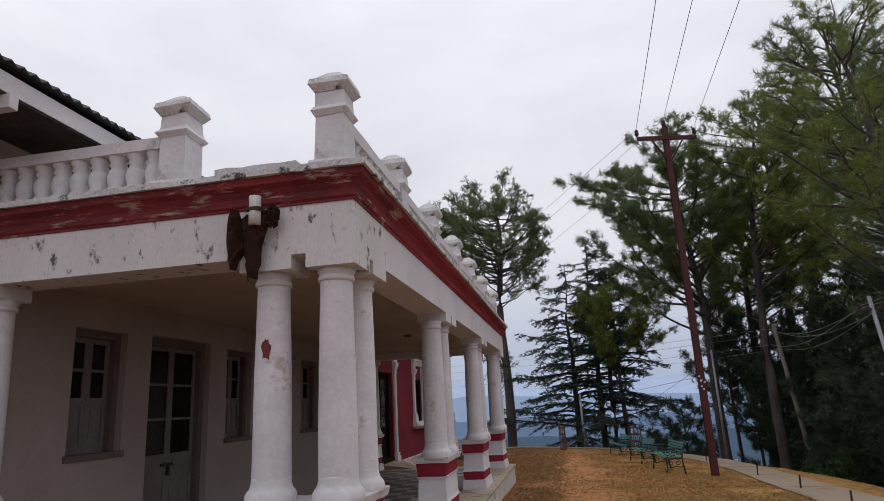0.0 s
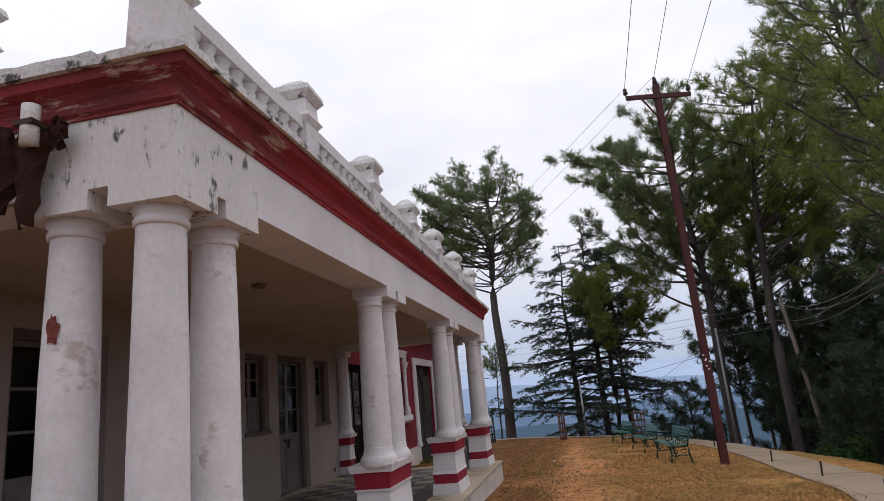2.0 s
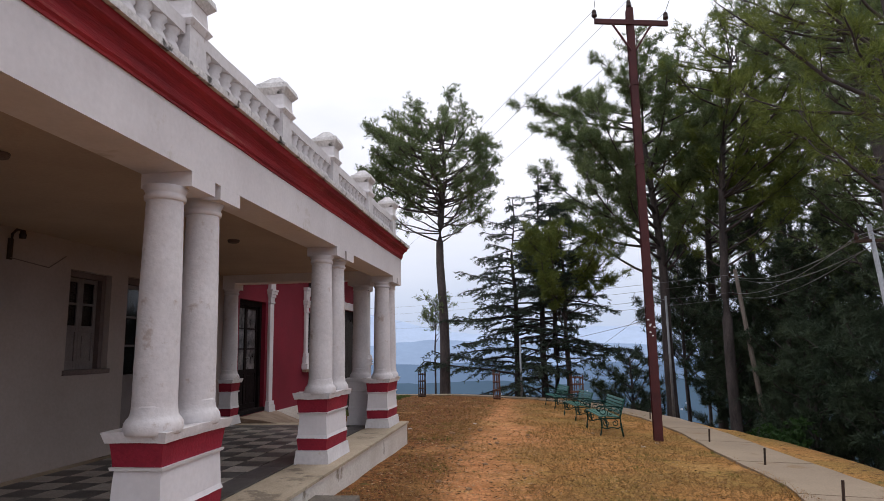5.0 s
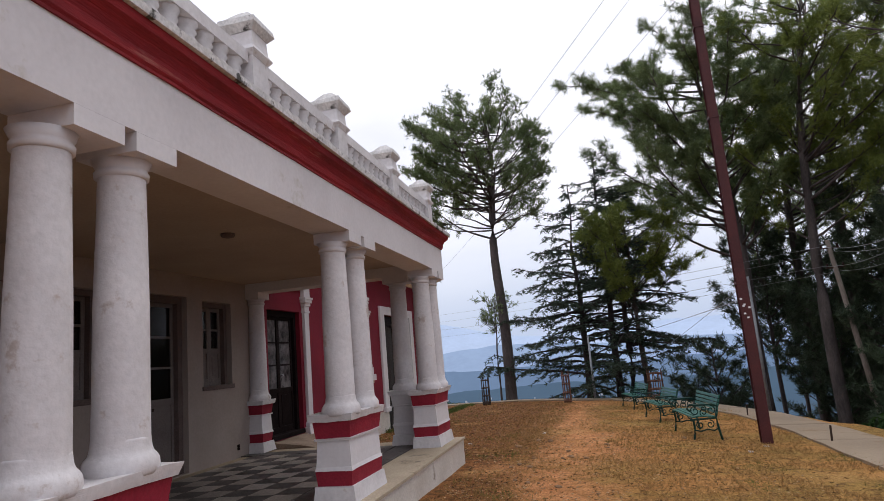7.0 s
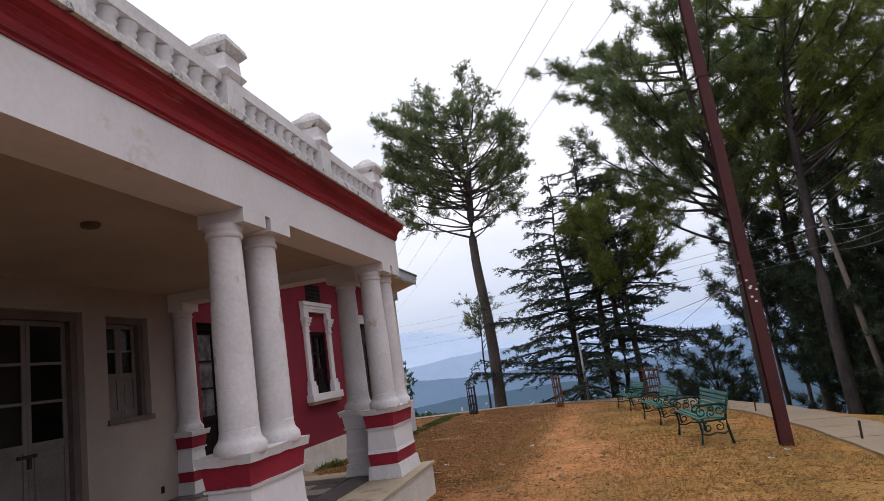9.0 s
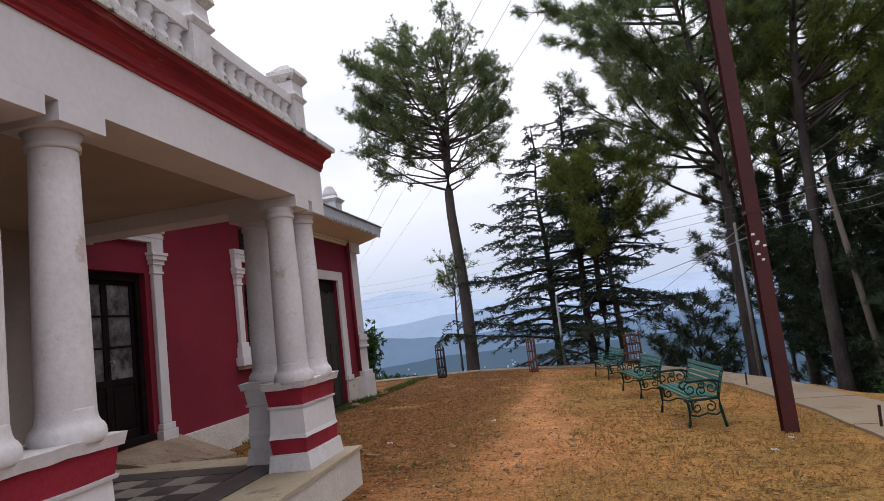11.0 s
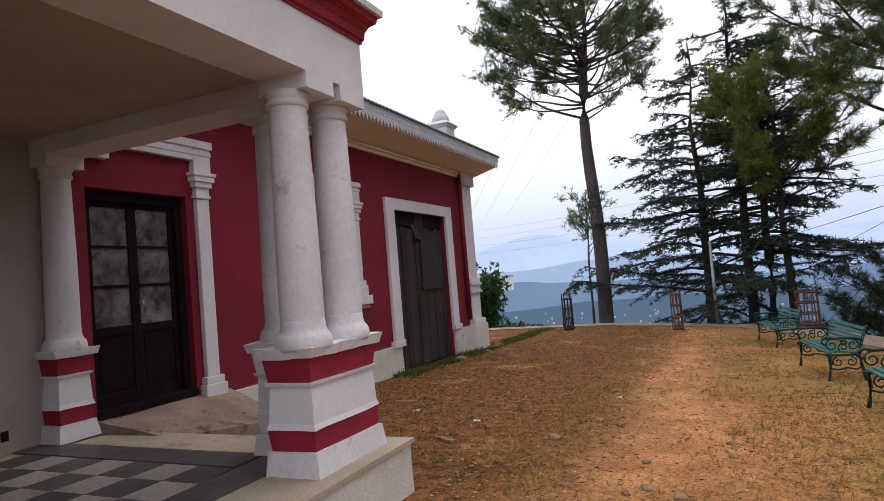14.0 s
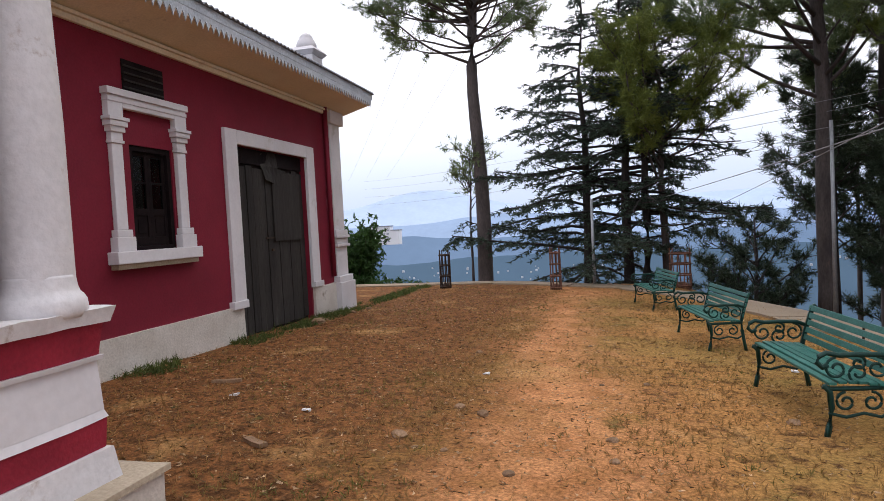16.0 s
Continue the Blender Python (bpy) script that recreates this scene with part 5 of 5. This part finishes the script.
# ---- benches ----
def bench_parts():
    b = empty("park_bench", label="green slatted park bench with scrolled cast-iron ends", category="bench", group="benches along the path")
    L = 1.50
    seat = [(0.10, 0.415), (0.17, 0.425), (0.24, 0.425), (0.31, 0.42), (0.38, 0.41), (0.45, 0.405)]
    for i, (d, z) in enumerate(seat):
        part("seat_slat", boxes((d - 0.028, d + 0.028, -L / 2 - 0.03, L / 2 + 0.03, z, z + 0.022), bev=0.005), GREENS, b)
    for i in range(5):
        z = 0.49 + i * 0.068
        x = 0.50 + (z - 0.42) * 0.27
        o = part("back_slat", boxes((-0.011, 0.011, -L / 2 - 0.03, L / 2 + 0.03, -0.026, 0.026), bev=0.005), GREENS, b)
        o.matrix_basis = pose(x, 0, z, 0, 15, 0)
    for s in (-1, 1):
        e = empty("end_frame")
        e.parent = b
        e.matrix_basis = pose(0, s * (L / 2), 0)
        part("back_leg", sweep(bmesh.new(), [(0.55, 0, 0), (0.53, 0, 0.12), (0.505, 0, 0.28), (0.50, 0, 0.42), (0.535, 0, 0.56), (0.580, 0, 0.70), (0.605, 0, 0.775), (0.63, 0, 0.79)], 0.022, 6), GREENI, e, smooth=True)
        part("front_leg", sweep(bmesh.new(), [(0.06, 0, 0), (0.08, 0, 0.10), (0.10, 0, 0.24), (0.09, 0, 0.36), (0.05, 0, 0.41)], 0.022, 6), GREENI, e, smooth=True)
        part("seat_rail", sweep(bmesh.new(), [(0.04, 0, 0.40), (0.10, 0, 0.385), (0.3, 0, 0.385), (0.5, 0, 0.39)], 0.018, 6), GREENI, e, smooth=True)
        part("armrest", sweep(bmesh.new(), [(0.535, 0, 0.60), (0.45, 0, 0.635), (0.30, 0, 0.64), (0.16, 0, 0.635), (0.07, 0, 0.655), (0.02, 0, 0.63), (0.005, 0, 0.58), (0.04, 0, 0.545), (0.08, 0, 0.565)], 0.020, 6), GREENI, e, smooth=True)
        part("stretcher", sweep(bmesh.new(), [(0.08, 0, 0.20), (0.2, 0, 0.17), (0.32, 0, 0.20), (0.44, 0, 0.17), (0.53, 0, 0.22)], 0.013, 5), GREENI, e, smooth=True)
        def spiral(cx, cz, r0, turns, a0, sgn):
            return [(cx + r0 * (1 - 0.72 * i / 22) * math.cos(a0 + sgn * turns * 6.283 * i / 22), 0, cz + r0 * (1 - 0.72 * i / 22) * math.sin(a0 + sgn * turns * 6.283 * i / 22)) for i in range(23)]
        for cx, cz, r0, a0, sg in ((0.14, 0.535, 0.085, 1.6, 1), (0.29, 0.50, 0.075, 4.7, -1), (0.29, 0.575, 0.055, 1.6, -1), (0.42, 0.535, 0.085, 1.6, -1), (0.20, 0.285, 0.075, 1.6, 1), (0.38, 0.285, 0.075, 1.6, -1)):
            part("scroll", sweep(bmesh.new(), spiral(cx, cz, r0, 1.25, a0, sg), 0.011, 5), GREENI, e, smooth=True)
    return b


def bench_pose(x, y, turn):
    m = pose(x, y, on_ground(x, y) + 0.005, 0, 0, turn)
    for i in range(3):
        for j in range(3):
            m[i][j] *= 0.925
    return m


B0 = bench_parts()
B0.matrix_basis = bench_pose(3.40, 13.50, 6)
copy_thing(B0, bench_pose(3.11, 16.55, 9))
copy_thing(B0, bench_pose(2.74, 20.25, 11))


# ---- path along the edge ----
def ribbon(parent, line, z_up, thick, material, every=2.15, wob=0.03):
    """A path of cast slabs along (x, y, width), with open joints between them."""
    pts = []
    for a, b in zip(line, line[1:]):
        n = max(2, int((Vector(b) - Vector(a)).length / 0.43))
        pts += [Vector(a).lerp(Vector(b), i / n) for i in range(n)]
    pts.append(Vector(line[-1]))
    per = max(2, int(every / 0.43))
    for k in range(0, len(pts) - 1, per):
        run = pts[k:k + per + 1]
        if len(run) < 2:
            break
        run[0] = run[0].lerp(run[1], 0.045)
        run[-1] = run[-1].lerp(run[-2], 0.045)
        tip = 0.010 * noise.noise(Vector((k * 1.7, 3.0, 0.0)))
        bm = bmesh.new()
        rows = []
        for i, p in enumerate(run):
            d = (run[min(i + 1, len(run) - 1)] - run[max(i - 1, 0)]).xy.normalized()
            nrm = Vector((d.y, -d.x))
            row = []
            for o in (-0.5, -0.25, 0.0, 0.25, 0.5):
                q = p.xy + nrm * (o * p.z + wob * noise.noise(Vector((p.x * 1.3 + o * 9, p.y * 1.3, 2))))
                row.append(bm.verts.new((q.x, q.y, ground_flat(q.x, q.y) + z_up + tip + 0.006 * noise.noise(Vector((q.x * 2.3, q.y * 2.3, 8))))))
            for v in (row[4], row[0]):
                row.append(bm.verts.new((v.co.x, v.co.y, v.co.z - thick)))
            rows.append(row)
        m = len(rows[0])
        for a, b in zip(rows, rows[1:]):
            for i in range(m):
                bm.faces.new((a[i], b[i], b[(i + 1) % m], a[(i + 1) % m]))
        bm.faces.new(rows[0][::-1])
        bm.faces.new(rows[-1])
        part("slab", bm, material, parent)


def ground_flat(x, y):
    return 0.146 - 0.04 * max(-1, x) - 0.015 * min(27, y) - 0.008 * max(0, min(27, y) - 8)


pave = empty("pavement", label="pale worn concrete path along the terrace edge", category="path", kind="structure")
ribbon(pave, [(4.6, -12, 2.6), (5.0, -2, 2.5), (5.3, 2, 2.2), (5.6, 5, 1.7), (5.8, 8, 1.2), (5.75, 11, 1.1), (5.8, 14, 1.0), (5.6, 17.5, 1.0), (4.95, 20, 1.0), (4.1, 22.4, 1.0), (2.6, 24.4, 0.9), (0, 25.2, 0.8), (-7, 25.3, 0.8)], 0.035, 0.5, PATHM)


# ---- veranda details ----
SLAB_Z = ground_flat(0.3, 5.2)
step = empty("stone_step", pose(0.33, 5.2, SLAB_Z - 0.03), label="worn stone slab step beside the veranda plinth", category="step")
part("slab", rough_up(boxes((-0.24, 0.20, -0.42, 0.42, 0.13, 0.20), bev=0.01), 0.012, 5, 1), STONED, step)
for y in (-0.30, 0.30):
    part("support", rough_up(boxes((-0.22, 0.17, y - 0.11, y + 0.11, -0.1, 0.132)), 0.012, 5, 2), STONED, step)

pipe = empty("roof_drain", pose(-0.68, -0.06, 0), label="white roof drain spout with a torn rusty sheet", category="drain spout")
part("spout", sweep(bmesh.new(), [(0.0, -0.075, 3.17), (0.0, -0.075, 3.12), (0.0, -0.075, 3.05), (0.0, -0.075, 2.965)], 0.042, 14), PIPE, pipe, smooth=True)

part("clamp", boxes((-0.05, 0.05, -0.12, 0.075, 3.06, 3.085)), IRON, pipe, "dark iron clamp")


def torn(x0, x1, z0, z1, seed, bulge, leaf_shape=False):
    bm = bmesh.new()
    rows = []
    for j in range(9):
        f = j / 8
        w = 0.08 + 1.0 * math.sin(math.pi * (0.06 + f * 0.86)) if leaf_shape else 0.35 + 0.75 * f
        row = []
        for i in range(7):
            g = i / 6 - 0.5
            xx = (x0 + x1) / 2 + (x1 - x0) * g * w + 0.02 * noise.noise(Vector((seed, f * 5, g * 3)))
            row.append(bm.verts.new((xx, -0.02 - bulge * math.cos(g * 3.0) + 0.035 * noise.noise(Vector((f * 6, g * 6, seed))), z0 + (z1 - z0) * f + 0.03 * noise.noise(Vector((g * 8, seed, 2))))))
        rows.append(row)
    for a, b in zip(rows, rows[1:]):
        for i in range(6):
            bm.faces.new((a[i], a[i + 1], b[i + 1], b[i]))
    bmesh.ops.solidify(bm, geom=bm.faces[:], thickness=0.006)
    return bm


part("rusty_sheet", torn(-0.24, -0.11, 2.66, 3.10, 3, 0.07, True), RUST, pipe, "torn rust-brown sheet")
part("rusty_sheet", torn(-0.14, 0.07, 2.58, 3.04, 8, 0.045), RUST, pipe, "torn rust-brown sheet")
part("rusty_sheet", torn(0.05, 0.17, 2.94, 3.11, 5, 0.03, True), RUST, pipe, "torn rust-brown sheet")

lamp = empty("wall_bracket", pose(XW, 5.36, 0), label="dark iron lamp bracket on the veranda wall", category="bracket")
part("plate", boxes((0.0, 0.015, -0.03, 0.03, 2.56, 2.78)), IRON, lamp)
part("arm", sweep(bmesh.new(), [(0.01, 0, 2.58), (0.02, 0, 2.83), (0.07, 0, 2.87), (0.14, 0, 2.85)], 0.014, 6), IRON, lamp)
part("socket", lathe(bmesh.new(), [(0.03, 2.77), (0.035, 2.81), (0.02, 2.86)], 0.14, 0, 10), PORC, lamp)
thing("wall_cable", sweep(bmesh.new(), [(XW + 0.012, 5.36, 2.58), (XW + 0.012, 5.9, 2.54), (XW + 0.012, 6.15, 2.70)], 0.006, 5), FRAMEW, label="thin brown cable clipped to the veranda wall", category="cable")
for x, y in ((-1.26, 3.18), (-1.30, 6.62)):
    thing("ceiling_rose", lathe(bmesh.new(), [(0.045, 2.862), (0.062, 2.868), (0.07, 2.885), (0.07, 2.901)], x, y, 18), FRAMEW, True, label="small brown ceiling rose with no lamp", category="ceiling rose", group="ceiling roses")
# the hole is not cut: a dark plate paints its shaded inside
thing("wall_vent", boxes((XW + 0.001, XW + 0.006, 9.62, 9.68, 0.44, 0.52)), DARKWOOD, label="small square dark plate drawn as a hole at the wall's foot", category="vent")
def plaster_scar(cx, cy, z, w, h):
    a = math.atan2(-1.0, 0.05)
    bm = bmesh.new()
    n = 26
    ring = []
    for i in range(n):
        b = 6.283 * i / n
        k = 1 + 0.75 * noise.noise(Vector((math.cos(b) * 1.9, math.sin(b) * 1.9, 4.0)))
        u = a + math.cos(b) * w * k / 0.13
        ring.append(bm.verts.new((cx + math.cos(u) * 0.1335, cy + math.sin(u) * 0.1335, z + math.sin(b) * h * k)))
    c = bm.verts.new((cx + math.cos(a) * 0.1350, cy + math.sin(a) * 0.1350, z))
    for i in range(n):
        bm.faces.new((c, ring[i], ring[(i + 1) % n]))
    thing("plaster_scar", bm, SCAR, label="brick-red scar where plaster fell off the column", category="plaster scar")


plaster_scar(-0.68, 0.18, 2.12, 0.034, 0.075)

# ---- small things on the terrace ----
def guard(x, y, h, r, material, label):
    z = on_ground(x, y)
    g = empty("tree_guard", pose(x, y, z), label=label, category="tree guard", group="tree guards at the edge")
    n = 9
    for i in range(n):
        a = 6.283 * i / n
        part("bar", sweep(bmesh.new(), [(math.cos(a) * r, math.sin(a) * r, -0.1), (math.cos(a + 0.2) * r * 0.95, math.sin(a + 0.2) * r * 0.95, h * (1 + 0.08 * math.sin(i * 5)))], 0.016, 5), material, g)
    for f in (0.06, 0.35, 0.64, 0.92):
        part("hoop", sweep(bmesh.new(), [(math.cos(6.283 * i / 18) * r, math.sin(6.283 * i / 18) * r, h * f) for i in range(19)], 0.022, 5), material, g)
    part("soil", rough_up(lathe(bmesh.new(), [(r * 0.9, -0.1), (r * 0.8, h * 0.10), (r * 0.3, h * 0.16)], 0, 0, 14), 0.03, 4), material, g)


guard(-1.93, 23.9, 0.95, 0.14, IRON, "rusty dark iron tree guard at the terrace edge")
guard(0.95, 23.6, 1.0, 0.13, BRICKR, "red-brown tree guard at the terrace edge")
guard(4.0, 24.9, 0.95, 0.26, BRICKR, "red-brown slatted tree guard behind the bench")
for x, y in ((5.30, 5.1), (5.44, 7.2), (5.52, 9.7), (5.45, 12.3), (5.25, 17.0)):
    z = ground_flat(x, y)
    thing("iron_stake", sweep(bmesh.new(), [(x, y, z - 0.1), (x + 0.02, y, z + 0.27)], 0.016, 6), IRON, label="short rusty iron stake in the path's edge", category="stake", group="iron stakes")
rnd = random.Random(9)


def stone(x, y, s, material, name, label, group):
    bm = bmesh.new()
    bmesh.ops.create_icosphere(bm, subdivisions=2, radius=s)
    off = Vector((x * 3.7, y * 2.3, 0))
    for v in bm.verts:
        v.co *= 1 + 0.45 * noise.noise(v.co / s * 0.9 + off)
        v.co.z *= 0.55
    ob = thing(name, bm, material, label=label, category="stone", group=group)
    ob.matrix_world = pose(x, y, on_ground(x, y) + s * 0.15, 0, 0, rnd.uniform(0, 360))


for i in range(46):
    y = rnd.uniform(2.0, 20.0)
    x = rnd.gauss(1.2, 0.9)
    if x < 0.35 and y < 11:
        x = 0.5 + rnd.random()
    stone(x, y, rnd.uniform(0.015, 0.045), STONE, "stone", "small weathered stone lying on the dirt", "stones on the track")
for x, y, s in ((-2.55, 17.55, 0.13), (-2.62, 17.85, 0.10), (-2.5, 18.9, 0.07), (-2.4, 19.5, 0.06), (3.40, 13.1, 0.05), (0.62, 12.2, 0.06), (1.12, 12.8, 0.05)):
    stone(x, y, s, STONE, "stone", "larger weathered stone lying on the ground", "stones on the track")
for x, y in ((-1.15, 12.9), (-0.3, 12.6), (4.45, 12.0), (4.1, 11.4), (0.9, 14.2), (3.9, 14.9)):
    z = on_ground(x, y)
    bm = rough_up(boxes((x - 0.035, x + 0.035, y - 0.025, y + 0.025, z + 0.004, z + 0.02)), 0.02, 20, 1)
    thing("litter_scrap", bm, LITTER, label="crumpled white paper scrap on the ground", category="litter", group="paper scraps")
for x, y, l, a in ((-1.55, 13.4, 0.28, 20), (-0.28, 11.8, 0.22, -30)):
    thing("wood_chip", rough_up(boxes((-l / 2, l / 2, -0.03, 0.03, 0.0, 0.03)), 0.012, 9, 1), STONE, label="broken piece of weathered wood on the ground", category="wood", group="wood scraps").matrix_world = pose(x, y, on_ground(x, y) + 0.005, 0, 0, a)


def grass(name, n, xr, yr, keep, material, count, length, width, seed, label, lying=False):
    g = random.Random(seed)
    tufts = []
    while len(tufts) < n:
        x, y = g.uniform(*xr), g.uniform(*yr)
        if g.random() > keep(x, y):
            continue
        tufts.append((Vector((x, y, on_ground(x, y) + 0.012)), Vector((g.gauss(0, 0.25), g.gauss(0, 0.25), 0.05 if lying else 0.9))))
    tagged(new(name, needles_mesh(name, tufts, material, count, length, width, seed, 0.93 if lying else 0.0)), label, "grass", kind="stuff")


def dry_keep(x, y):
    track = min(1.0, max(0.0, (abs(x - 1.5) - 0.15 - 0.5 * noise.noise(Vector((x, y * 0.7, 1)))) / 0.6))
    bare = 1.0 if noise.noise(Vector((x * 0.8, y * 0.8, 7))) < 0.22 else 0.08
    return (0.08 + 0.92 * track) * bare * (1.0 if x > 0.6 else 0.45) * min(1.0, 6.0 / max(1.0, y - 2))


def edge_keep(x, y):
    return 1.0 if (XR + 0.06 < x < XR + 0.5 and 11.9 < y < 25 and noise.noise(Vector((x, y * 0.9, 4))) > -0.15) else 0.0


grass("dry_grass", 26000, (0.15, 5.3), (-1.5, 25.0), dry_keep, DRYG, 5, 0.05, 0.006, 5, "short dry straw-coloured grass on the terrace")
grass("dry_grass", 6000, (-2.9, 1.0), (10.6, 25.0), lambda x, y: 0.5 * min(1.0, 6.0 / max(1.0, y - 6)), DRYG, 4, 0.05, 0.007, 6, "sparse dry grass before the red wall")
grass("green_weeds", 1500, (-2.95, -2.3), (11.8, 25.0), edge_keep, GREENG, 6, 0.10, 0.012, 7, "green weeds along the wall and in patches")

grass("leaf_litter", 9000, (-2.8, 4.6), (0.5, 25.0), lambda x, y: (1.0 if x < 1.2 else 0.35) * min(1.0, 7.0 / max(1.0, y)) * (0.0 if (x < 0.2 and y < 10.8) else 1.0), FLAKE, 2, 0.042, 0.010, 8, "scattered brown leaf litter and twigs on the ground", True)

grass("leaf_scraps", 5200, (-2.7, 4.4), (1.0, 22.0), lambda x, y: (1.0 if x < 2.2 else 0.4) * min(1.0, 8.0 / max(1.0, y)) * (0.0 if (x < 0.2 and y < 10.8) else 1.0), PALEF, 2, 0.034, 0.013, 18, "scattered pale dry leaf scraps on the ground", True)

# ---- far things ----
far = empty("distant_building", pose(-302, 848, -12), label="far white building on the opposite hillside", category="building")
part("wall", boxes((-17, 17, -6, 6, -12, 14), (17, 30, -6, 6, -12, 8)), FARW, far)
part("roof", boxes((-18, 18, -7, 7, 14, 15), (17, 31, -7, 7, 8, 9)), FARD, far)
win_me = mesh_of("window", boxes((-1.4, 1.4, -0.3, 0.0, -1.1, 1.1)), FARD)
for i in range(6):
    for j in range(4):
        piece("window", win_me, far, pose(-14 + i * 5.5, -6.0, -7 + j * 5.2))
town = random.Random(17)
for i in range(70):
    a = radians(town.uniform(-24, 22))
    d = town.uniform(430, 520)
    s = town.uniform(0.35, 0.75)
    up = radians(town.uniform(-5.2, -3.6))
    bm = boxes((-s, s, -s, s, -0.8, s * 0.8))
    thing("distant_house", bm, FARH, label="tiny pale house in the hazy valley", category="house", group="houses in the valley").matrix_world = pose(math.sin(a) * d * 0.97, math.cos(a) * d * 0.97, d * math.tan(up))
